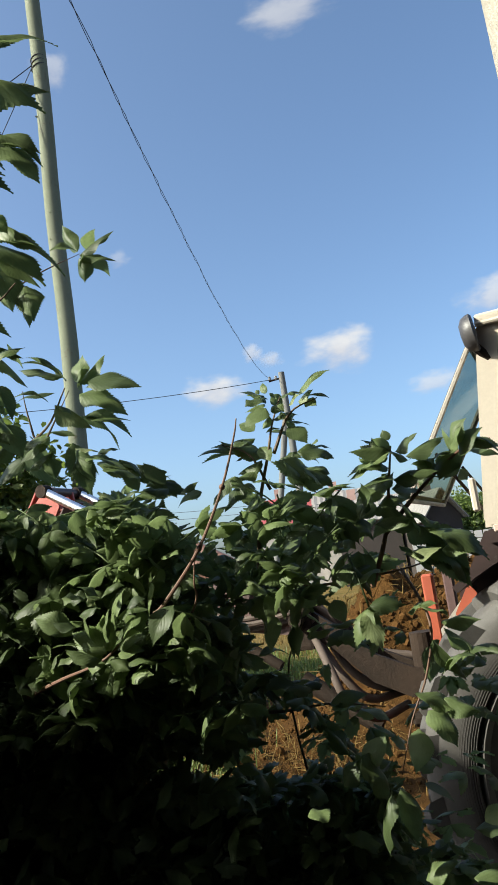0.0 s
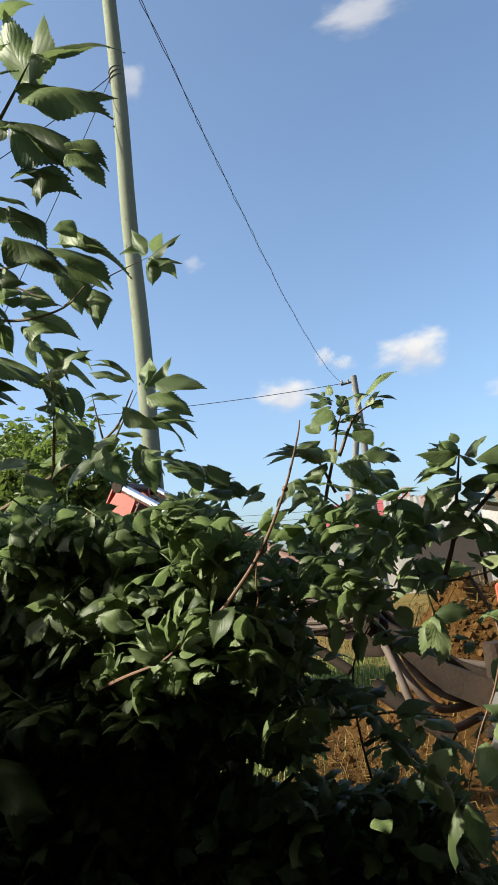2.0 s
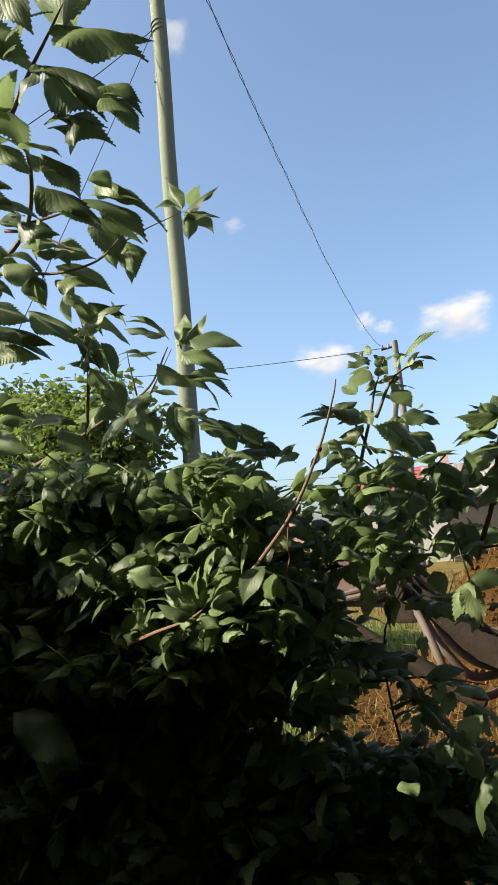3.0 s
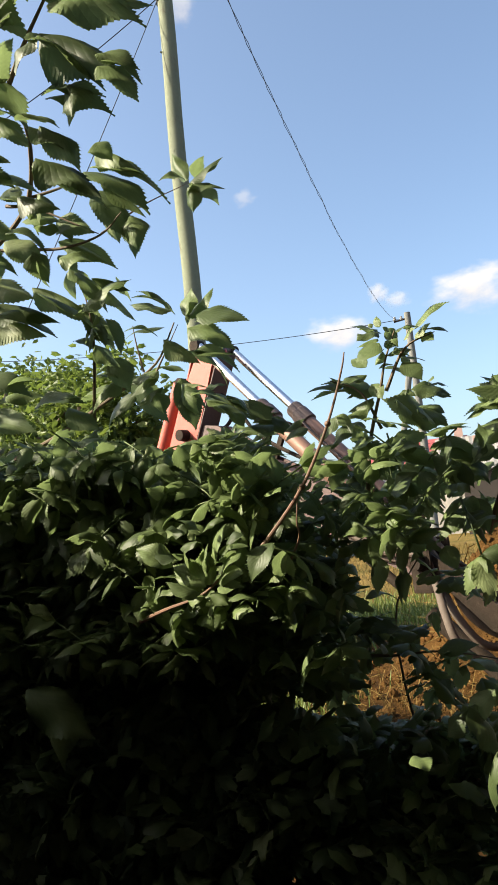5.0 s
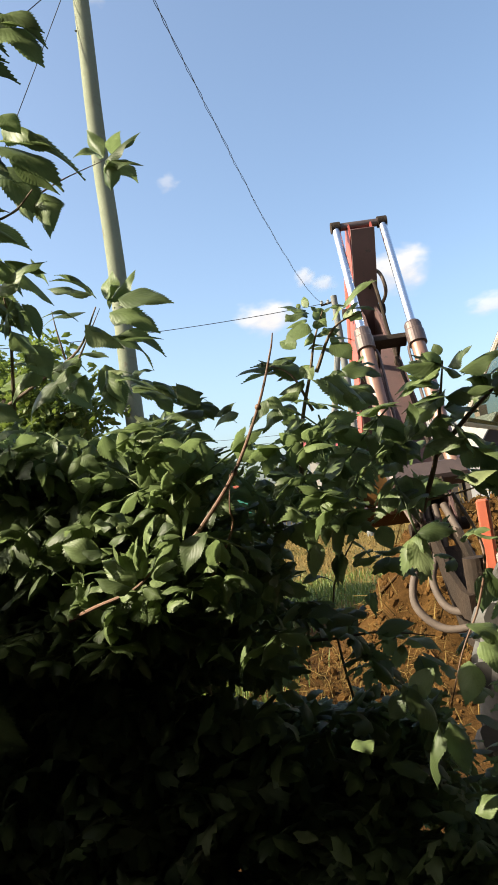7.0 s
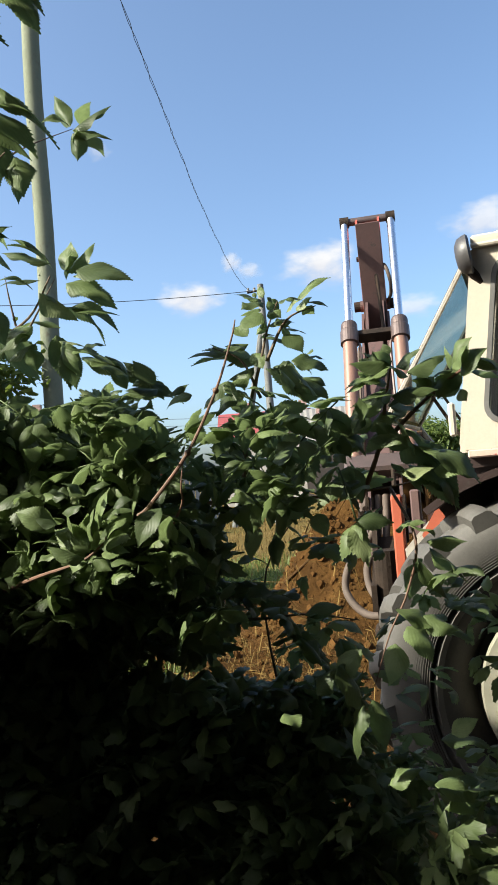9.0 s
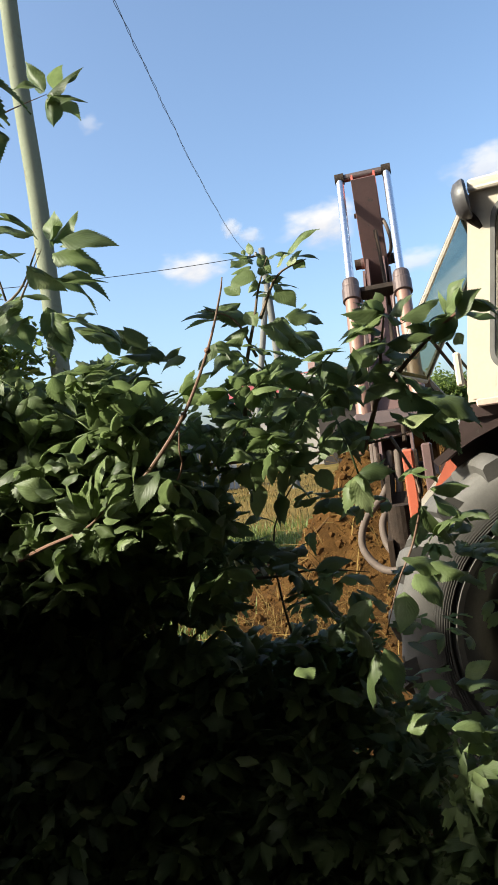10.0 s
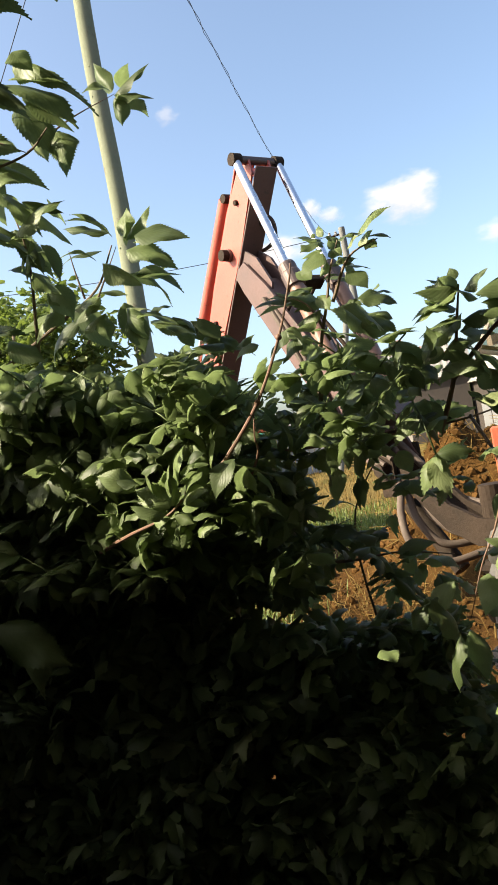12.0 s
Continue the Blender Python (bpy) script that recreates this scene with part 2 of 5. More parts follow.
def smooth_path(points, steps=8):
    pts = [Vector(q) for q in points]
    pts = [2 * pts[0] - pts[1]] + pts + [2 * pts[-1] - pts[-2]]
    out = []
    for a, b, c, d in zip(pts, pts[1:], pts[2:], pts[3:]):
        for k in range(steps):
            t = k / steps
            out.append(0.5 * (2 * b + (c - a) * t + (2 * a - 5 * b + 4 * c - d) * t * t + (3 * b - a - 3 * c + d) * t ** 3))
    return out + [pts[-2]]


def lathe(bm, profile, segments=48):
    """Turn a profile of (radius, y) round the y axis."""
    rings = [[bm.verts.new((r * math.cos(a), y, r * math.sin(a))) for r, y in profile] for a in (k * 2 * math.pi / segments for k in range(segments))]
    for k in range(segments):
        ra, rb = rings[k], rings[(k + 1) % segments]
        for j in range(len(profile) - 1):
            bm.faces.new((ra[j], ra[j + 1], rb[j + 1], rb[j]))
    return bm


def plate(bm, outline, thick, axis=1):
    """A flat plate from an outline of (x, z), thick along y."""
    front = [bm.verts.new((x, -thick / 2, z)) for x, z in outline]
    back = [bm.verts.new((x, thick / 2, z)) for x, z in outline]
    bm.faces.new(front)
    bm.faces.new(back[::-1])
    for k in range(len(outline)):
        j = (k + 1) % len(outline)
        bm.faces.new((front[j], front[k], back[k], back[j]))
    return bm


def rounded(x0, z0, x1, z1, r, steps=5):
    out = []
    for cx, cz, a0 in ((x1 - r, z1 - r, 0), (x0 + r, z1 - r, 90), (x0 + r, z0 + r, 180), (x1 - r, z0 + r, 270)):
        out += [(cx + r * math.cos(radians(a0 + 90 * k / steps)), cz + r * math.sin(radians(a0 + 90 * k / steps))) for k in range(steps + 1)]
    return out


def ring_plate(bm, outer, inner, thick, at=0.0):
    """A frame between two outlines of the same number of (x, z) points."""
    rows = [[bm.verts.new((x, y, z)) for x, z in o] for o, y in ((outer, at - thick / 2), (inner, at - thick / 2), (inner, at + thick / 2), (outer, at + thick / 2))]
    for a, b in zip(rows, rows[1:] + rows[:1]):
        for k in range(len(a)):
            j = (k + 1) % len(a)
            bm.faces.new((a[k], a[j], b[j], b[k]))
    return bm

# ---------- ground ----------
def height(x, y):
    """Uneven soil with a spoil heap behind the digger and a shallow trench before it."""
    d = math.hypot(x, y)
    near = max(0.0, min(1.0, (26 - d) / 14))
    z = near * (0.07 * noise.noise((x * 0.7, y * 0.7, 3.1)) + 0.05 * noise.noise((x * 2.3, y * 2.3, 7.7)) + 0.022 * noise.noise((x * 7, y * 7, 1.2)))
    heap = math.exp(-((x - 1.8) / 1.45) ** 4 - ((y - 8.8) / 1.2) ** 2)
    z += heap * (1.42 + 0.30 * noise.noise((x * 1.6, y * 1.6, 0.4)) + 0.16 * noise.noise((x * 5, y * 5, 2.4)))
    z -= 0.5 * math.exp(-((x + 1.9) / 0.9) ** 2 - ((y - 5.4) / 0.8) ** 2)
    flat = math.exp(-((x - 2.4) / 2.2) ** 4 - ((y - 3.4) / 1.7) ** 4)
    return z * (1 - flat) - 0.06 * flat


def ground():
    bm = bmesh.new()
    xs = sorted({round(s * v, 3) for s in (-1, 1) for v in [k * 0.11 for k in range(46)] + [5.2 * 1.22 ** k for k in range(32)]})
    ys = [-3000, -800, -200, -60, -20, -8, -4, -2, 0, 1.5] + [2.5 + k * 0.11 for k in range(90)] + [12.5 * 1.16 ** k for k in range(38)]
    rows = [[bm.verts.new((x, y, height(x, y))) for x in xs] for y in ys]
    for a, b in zip(rows, rows[1:]):
        for k in range(len(xs) - 1):
            bm.faces.new((a[k], a[k + 1], b[k + 1], b[k]))
    return tagged(part("ground", bm, GROUND, smooth=True), "dug brown soil running into a dry yellow field", "ground", kind="structure")


ground()


def clods():
    rng = random.Random(5)
    bm = bmesh.new()
    for k in range(1500):
        if rng.random() < 0.6:
            x, y = rng.gauss(1.5, 0.9), rng.gauss(8.3, 0.8)
        else:
            x, y = rng.uniform(-1.6, 2.2), rng.uniform(5.2, 9)
        s = 0.012 + 0.05 * rng.random() ** 3
        v = bmesh.ops.create_icosphere(bm, subdivisions=1, radius=s)["verts"]
        for q in v:
            q.co *= rng.uniform(0.65, 1.25)
        bmesh.ops.translate(bm, vec=(x, y, height(x, y) + s * 0.3), verts=v)
    tagged(part("soil_clods", bm, CLOD), "loose brown soil clods on the spoil heap", "soil", kind="stuff")


clods()


def blades(name, label, category, count, spot, size, width, material, seed, lie=False):
    rng = random.Random(seed)
    verts, faces = [], []
    for k in range(count):
        x, y = spot(rng)
        z = height(x, y)
        a, h, w = rng.uniform(0, 6.283), size * rng.uniform(0.4, 1.3), width * rng.uniform(0.6, 1.3)
        lean = rng.uniform(0.75, 1.0) if lie else rng.uniform(0.05, 0.6)
        dx, dy = math.cos(a), math.sin(a)
        i = len(verts)
        for s, ww in ((0, 1), (0.55, 0.8), (1.0, 0.15)):
            fx, fz = lean * h * s * (0.5 + 0.5 * s), h * s * (math.sqrt(max(0.02, 1 - (lean * s) ** 2)))
            px, py, pz = x + dx * fx, y + dy * fx, z + fz + (0.01 if lie else -0.01)
            verts += [(px - dy * w * ww, py + dx * w * ww, pz), (px + dy * w * ww, py - dx * w * ww, pz + (w if lie else 0))]
        faces += [(i, i + 1, i + 3, i + 2), (i + 2, i + 3, i + 5, i + 4)]
    data = bpy.data.meshes.new(name)
    data.from_pydata(verts, [], faces)
    data.materials.append(material)
    return tagged(new(name, data), label, category, kind="stuff")


blades("straw_litter", "dry yellow straw scattered over bare soil", "straw", 900, lambda r: (r.gauss(0.1, 0.8), r.gauss(6.6, 0.8)), 0.22, 0.003, STRAW, 1, True)
blades("straw_litter", "dry stalks lying on the spoil heap", "straw", 220, lambda r: (r.gauss(1.5, 0.9), r.gauss(8.2, 0.8)), 0.4, 0.005, STRAW, 2, True)
blades("dry_grass", "tall dry yellow grass on the field", "grass", 20000, lambda r: (r.uniform(-9, 11), r.uniform(12.5, 32)), 0.13, 0.007, STRAW, 3)
blades("green_grass", "patch of green grass beside the dug soil", "grass", 5000, lambda r: (r.gauss(-0.7, 1.3), r.gauss(12.7, 1.1)), 0.17, 0.009, GRASS, 4)
blades("green_grass", "low green weeds at the foot of the shrub", "grass", 900, lambda r: (r.gauss(-1.38, 0.35), r.gauss(6.89, 0.5)), 0.20, 0.008, GRASS, 6)

def heap_board(a, b, wide):
    """An old board lying on the soil between two places of the plan."""
    p, q = (Vector((x, y, height(x, y) + 0.05)) for x, y in (a, b))
    bm = box(bmesh.new(), (wide, 0.025, (q - p).length), (0, 0, (q - p).length / 2), None, 0.006)
    for v in bm.verts:
        v.co.x += 0.012 * math.sin(v.co.z * 9)
    board = part("old_board", bm, SOILED)
    board.matrix_basis = Matrix.Translation(p) @ aim(p, q)
    tagged(board, "dark rotten board half buried in the spoil heap", "board")


heap_board((0.32, 8.42), (0.88, 8.30), 0.10)
heap_board((0.03, 7.25), (0.30, 7.22), 0.05)
heap_board((1.55, 7.5), (2.05, 8.1), 0.08)

# ---------- poles and wires ----------
def utility_pole():
    pole = thing("utility_pole", "tall weathered wooden utility pole with wire bindings", "utility pole", pose(-2.425, 9.5, 0))
    tube_pts = [(0.012 * math.sin(k * 0.9), 0.01 * math.cos(k * 1.3), k * 0.6 - 0.3) for k in range(21)]
    part("shaft", tube(bmesh.new(), tube_pts, lambda s: 0.132 - 0.030 * s, 20), POLEWOOD, pole, smooth=True)
    for z in (9.24, 9.30, 9.36):
        bm = bmesh.new()
        tube(bm, [(0.112 * math.cos(a), 0.112 * math.sin(a), z + 0.03 * math.sin(a + z * 9)) for a in (k * 0.3491 for k in range(19))], 0.009, 6)
        part("binding_wire", bm, WIREM, pole, "dark twisted binding wire")
    rng = random.Random(3)
    for k in range(5):
        a, z = -1.57 + rng.uniform(-1.1, 1.1), rng.uniform(3, 9.5)
        bm = bmesh.new()
        rod(bm, (0.10 * math.cos(a), 0.10 * math.sin(a), z), (0.128 * math.cos(a), 0.128 * math.sin(a), z + 0.01), 0.016, 0.010, 8)
        part("knot", bm, POLEWOOD, pole)
    return pole


utility_pole()


def far_pole():
    pole = thing("braced_pole", "grey wooden street pole with a slanted brace and insulators", "utility pole", pose(0.93, 25.8, 0))
    part("shaft", tube(bmesh.new(), [(0, 0, -0.3), (0, 0, 3), (0, 0, 6), (-0.02, 0, 8.45)], lambda s: 0.15 - 0.04 * s, 12), GREYWOOD, pole, smooth=True)
    part("brace", tube(bmesh.new(), [(-1.55, 0.1, 0), (-0.75, 0.1, 3.7), (-0.08, 0.05, 6.9)], 0.11, 12), GREYWOOD, pole, smooth=True)
    part("crossarm", rod(bmesh.new(), (-0.5, 0, 8.18), (0.05, 0, 8.26), 0.035, None, 8), STEEL, pole)
    for x in (-0.46, -0.24):
        part("insulator", lathe_up(((0.0, 0.0), (0.05, 0.01), (0.06, 0.07), (0.035, 0.1), (0.05, 0.13), (0.0, 0.17)), (x, 0, 8.2)), ZINC, pole)


def lathe_up(profile, at, segments=12):
    bm = lathe(bmesh.new(), profile, segments)
    bmesh.ops.transform(bm, matrix=Matrix.Translation(at) @ pose(0, 0, 0, 90), verts=bm.verts)
    return bm


far_pole()


def cable(name, label, a, b, sag, r, twist=0.0, steps=60):
    a, b = Vector(a), Vector(b)
    bm = bmesh.new()
    rng = random.Random(8)
    offs = [0]
    while len(offs) <= steps:
        offs.append(0.7 * offs[-1] + rng.uniform(-1, 1))
    for strand in ((0, math.pi) if twist else (0,)):
        pts = []
        for k in range(steps + 1):
            s = k / steps
            q = a.lerp(b, s) - Vector((0, 0, 4 * sag * s * (1 - s)))
            w = k * 2.1 + strand + offs[k]
            pts.append(q + twist * Vector((math.cos(w), 0.2 * math.sin(w), math.sin(w))) + twist * 0.7 * Vector((offs[k], 0, 0)))
        tube(bm, pts, r, 5)
    return tagged(part(name, bm, WIREM), label, "cable")


cable("twisted_cable", "dark twisted pair of service wires in the air", (0.66, 25.75, 8.24), (-1.17, 0.31, 6.13), 1.16, 0.0030, 0.009, 110)
cable("street_wire", "thin dark street wire between poles", (0.46, 25.75, 8.22), (-17.0, 20.5, 8.2), 0.45, 0.012)
cable("pole_wire", "thin dark wire leading down from the pole", (-2.54, 9.5, 9.3), (-4.6, 8.5, 7.3), 0.06, 0.007)
cable("pole_wire", "thin dark stay wire leading down from the pole", (-2.54, 9.5, 9.26), (-4.0, 7.6, 4.2), 0.04, 0.006)

cable("phone_wire", "low thin wire between the far houses", (-13.4, 46, 6.5), (4.3, 46, 5.5), 0.35, 0.014)
cable("phone_wire", "low thin wire between the far houses", (-13.4, 44.2, 5.9), (4.3, 44.6, 4.9), 0.3, 0.012)

# ---------- far houses ----------
def gable_house(name, label, at, turn, w, d, eave, ridge, wall_m, roof_m, windows=2, ribs=0):
    house = thing(name, label, "house", pose(*at, 0, 0, turn))
    bm = bmesh.new()
    outline = [(-w / 2, 0), (w / 2, 0), (w / 2, eave), (0, ridge - 0.12), (-w / 2, eave)]
    part("wall", plate(bm, outline, d), wall_m, house)
    over = 0.35
    for s in (-1, 1):
        bm = bmesh.new()
        slope = math.atan2(ridge - eave, w / 2)
        run = math.hypot(ridge - eave, w / 2) + over
        m = Matrix.Translation((s * (w / 4 + 0.15), 0, (eave + ridge) / 2 - 0.08)) @ pose(0, 0, 0, 0, math.degrees(s * slope), 0)
        steps = int(d / 0.15) if ribs else 2
        rim = [[bm.verts.new((x, -d / 2 - over + q * (d + 2 * over) / steps, z + (0.04 * (q % 2) if ribs else 0))) for q in range(steps + 1)]
               for x, z in ((-run / 2, 0.035), (run / 2, 0.035), (run / 2, -0.035), (-run / 2, -0.035))]
        for ra, rb in zip(rim, rim[1:] + rim[:1]):
            for q in range(steps):
                bm.faces.new((ra[q], rb[q], rb[q + 1], ra[q + 1]))
        for q in (0, steps):
            bm.faces.new([r[q] for r in rim])
        bmesh.ops.recalc_face_normals(bm, faces=bm.faces)
        bmesh.ops.transform(bm, matrix=m, verts=bm.verts)
        part("roof", bm, roof_m, house)
    part("chimney", box(bmesh.new(), (0.5, 0.5, 1.1), (w * 0.12, d * 0.2, ridge + 0.15)), PINKWALL, house)
    for k in range(windows):
        x = (k + 0.5) / windows * w * 0.8 - w * 0.4
        win = part("window", ring_plate(bmesh.new(), rounded(x - 0.5, 0.95, x + 0.5, 2.25, 0.01, 1), rounded(x - 0.4, 1.05, x + 0.4, 2.15, 0.01, 1), 0.1, -d / 2 - 0.03), ZINC, house)
        part("pane", box(bmesh.new(), (0.8, 0.02, 1.1), (x, -d / 2 - 0.02, 1.6)), STEEL, win)
    return house


gable_house("red_roof_house", "low house under a dull red sheet roof", (1.3, 47, 0), 88, 6, 5.2, 4.1, 5.75, PLASTER, REDROOF)
gable_house("white_house", "pale plastered house with a grey slate roof", (4.4, 46, 0), 86, 5, 3.6, 4.4, 5.6, PLASTER, SLATE, ribs=1)
gable_house("brick_house", "pinkish brick house seen over the shrubs", (-13.5, 46, 0), 4, 3.6, 5, 5.0, 6.6, PINKWALL, SLATE)
gable_house("dark_log_house", "dark log house with a pale corrugated slate roof", (8.15, 40.5, 0), 20, 2.3, 2.4, 3.0, 4.4, DARKWALL, SLATE, 2, 1)
gable_house("slate_roof_shed", "low shed with a pale corrugated slate roof", (5.1, 43, 0), 84, 4, 3.4, 3.5, 4.7, DARKWALL, SLATE, 1, 1)


def fence(name, label, a, b, h, material, count):
    ob = thing(name, label, "fence")
    a, b = Vector(a), Vector(b)
    turn = math.degrees(math.atan2(b.y - a.y, b.x - a.x))
    bm0 = box(bmesh.new(), ((b - a).length / count * 0.9, 0.03, h), (0, 0, h / 2), None, 0.008)
    first = part("board", bm0, material, ob)
    for k in range(count):
        o = first if k == 0 else new("board", first.data)
        o.parent = ob
        o.matrix_basis = Matrix.Translation(a.lerp(b, (k + 0.5) / count)) @ pose(0, 0.02 * (k % 2), 0.03 * math.sin(k * 2.3), 0, 0, turn)
    return ob


fence("sheet_fence", "light corrugated metal sheet fence by the street", (-3.1, 30.5, 0), (-1.2, 30.6, 0), 2.15, ZINC, 9)
fence("white_fence", "white painted board fence before the dark house", (6.6, 38.5, 0), (12.5, 36.5, 0), 2.0, ZINC, 14)
fence("plank_fence", "weathered grey plank fence behind the field", (-10.5, 32.5, 0), (-5.6, 32.2, 0), 1.9, GREYWOOD, 26)


def truck():
    t = thing("parked_truck", "parked truck with a teal body and orange top", "truck", pose(-4.5, 30, 0, 0, 0, 4))
    part("body", box(bmesh.new(), (2.0, 1.8, 0.95), (0, 0, 1.55), None, 0.08, 2), TEAL, t)
    part("top", box(bmesh.new(), (1.5, 1.7, 0.4), (0.35, 0, 2.25), None, 0.12, 2), ORANGE, t)
    part("frame", box(bmesh.new(), (2.1, 1.2, 0.2), (0, 0, 0.95)), STEEL, t)
    for x in (-0.6, 0.6):
        for y in (-0.7, 0.7):
            bm = lathe(bmesh.new(), ((0.2, -0.12), (0.42, -0.13), (0.46, -0.06), (0.46, 0.06), (0.42, 0.13), (0.2, 0.12)), 20)
            bmesh.ops.translate(bm, vec=(x, y, 0.46), verts=bm.verts)
            part("wheel", bm, RUBBER, t)


truck()

# ---------- clouds far off ----------
def lens_way(a, b):
    """A direction from slopes right and up of the view held at nine seconds."""
    return (pose(0, 0, 0, 92.6, 4.4, 0).to_3x3() @ Vector((a / 1000, b / 1000, -1)))


def place(a, b, d):
    return Vector((0, 0, EYE)) + lens_way(a, b) * d


def cloud_material(seed, strength):
    m, n, l, p = nodes_of("cloud")
    n.remove(p)
    co = n.new("ShaderNodeTexCoord").outputs["Object"]
    shift = n.new("ShaderNodeVectorMath")
    shift.operation = "ADD"
    l.new(co, shift.inputs[0])
    shift.inputs[1].default_value = (seed * 3.7, seed * 1.9, 0)
    puff = noise_tex(n, l, shift.outputs[0], 1.5, 6, 0.52)
    ln = n.new("ShaderNodeVectorMath")
    ln.operation = "LENGTH"
    l.new(co, ln.inputs[0])
    v = math_node(n, l, "SUBTRACT", math_node(n, l, "ADD", math_node(n, l, "MULTIPLY", puff, 1.25), 0.0), ln.outputs["Value"])
    cover = n.new("ShaderNodeMapRange")
    cover.interpolation_type = "SMOOTHSTEP"
    l.new(v, cover.inputs[0])
    cover.inputs[1].default_value, cover.inputs[2].default_value, cover.inputs[4].default_value = -0.15, 0.5, strength * 0.9
    # emission stands for daylight on the cloud; the ramp paints its shaded underside
    em, tr, ms = n.new("ShaderNodeEmission"), n.new("ShaderNodeBsdfTransparent"), n.new("ShaderNodeMixShader")
    sep = n.new("ShaderNodeSeparateXYZ")
    l.new(co, sep.inputs[0])
    l.new(ramp(n, l, math_node(n, l, "ADD", math_node(n, l, "MULTIPLY", sep.outputs[1], 0.6), math_node(n, l, "MULTIPLY", puff, 0.8)), ((0.1, (0.66, 0.62, 0.66)), (0.55, (0.86, 0.80, 0.79)))), em.inputs[0])
    em.inputs[1].default_value = 0.62
    l.new(cover.outputs[0], ms.inputs[0])
    l.new(tr.outputs[0], ms.inputs[1])
    l.new(em.outputs[0], ms.inputs[2])
    l.new(ms.outputs[0], n["Material Output"].inputs[0])
    return m


CLOUDS = [(-79, 196, 62, 38, 0.92), (96, 240, 74, 44, 0.95), (-25, 243, 22, 22, 0.6), (0, 232, 30, 16, 0.5), (222, 185, 56, 26, 0.6),
          (-203, 392, 22, 20, 0.3), (60, 752, 110, 56, 0.6), (-290, 690, 42, 46, 0.45), (310, 300, 70, 40, 0.75)]
for k, (a, b, w, h, s) in enumerate(CLOUDS):
    bm = bmesh.new()
    bmesh.ops.create_grid(bm, x_segments=1, y_segments=1, size=1.6)
    at = place(a, b, 2600)
    c = part("cloud", bm, cloud_material(k + 1, s))
    c.matrix_basis = Matrix.Translation(at) @ pose(0, 0, 0, 90, 0, -math.degrees(math.atan2(at.x, at.y))) @ Matrix.Diagonal((w * 2.6, h * 2.6, 1, 1))
    c.visible_shadow = False
    tagged(c, "small soft white fair-weather cloud", "cloud", kind="structure")

# ---------- board by the camera; unseen walls and cover added for shade ---
def wall(name, label, size, at, material=SHADEWOOD):
    return tagged(part(name, box(bmesh.new(), size, at), material), label, "wall", kind="structure")


# added out of view: these block sun and sky from the lower shrub
wall("shade_wall_near", "unseen dark wall added to shade the lower shrub", (0.12, 4.7, 2.52), (-1.78, 0.25, 1.26))
wall("shade_wall_far", "unseen tall wall added to lengthen the shade", (0.2, 4.4, 4.48), (-4.6, 0.15, 2.24))
wall("shade_wall_back", "unseen dark wall added behind to cut sky light", (4.3, 0.12, 4.4), (0.25, -2.16, 2.2))
wall("shade_wall_side", "unseen dark wall added at the right to cut sky light", (0.12, 4.1, 4.4), (2.3, -0.05, 2.2))
wall("shade_wall_upper", "unseen upper boards added to cut sky light", (0.12, 1.3, 1.89), (-1.78, -1.45, 3.46))
bm = box(bmesh.new(), (3.65, 4.35, 0.08), (0.625, 0.025, 4.44))
box(bm, (0.75, 3.65, 0.08), (-1.575, -0.325, 4.44))
tagged(part("shade_cover", bm, SHADEWOOD), "unseen dark cover added overhead to cut sky light", "roof", kind="structure")
for x, y in ((-1.74, 1.4), (-1.74, -0.2)):
    tagged(part("shade_cover_post", box(bmesh.new(), (0.1, 0.1, 1.89), (x, y, 3.46), None, 0.008), SHADEWOOD), "unseen post added under the shading cover", "post")


def porch_post():
    post = thing("window_board", "cream painted upright board with worn edges", "board", pose(0.1672, 0.092, 0))
    part("timber", box(bmesh.new(), (0.12, 0.036, 4.4), (0, 0, 2.2), None, 0.004, 2), POSTPAINT, post)


porch_post()

# ---------- backhoe tractor ----------
TRACTOR = pose(1.571, 3.735, 0, 0, 0, -21)
SWING = Vector((0.716, 4.078, 1.43))
REACH = 0.649
BOOM_LEN, STICK_TOP, STICK_LOW, BAR = 2.111, 0.679, 1.30, 0.359
CYL_AT = (0.30, 0.14)
tractor = thing("backhoe_tractor", "old tractor with a cream cab and a red rear backhoe digging", "tractor", TRACTOR)


def shear(bm, z0=1.84, k=0.14):
    for v in bm.verts:
        v.co.x += (v.co.z - z0) * k
    return bm


def moved(bm, m):
    bmesh.ops.transform(bm, matrix=m, verts=bm.verts)
    return bm


WHEEL_Z = 0.80


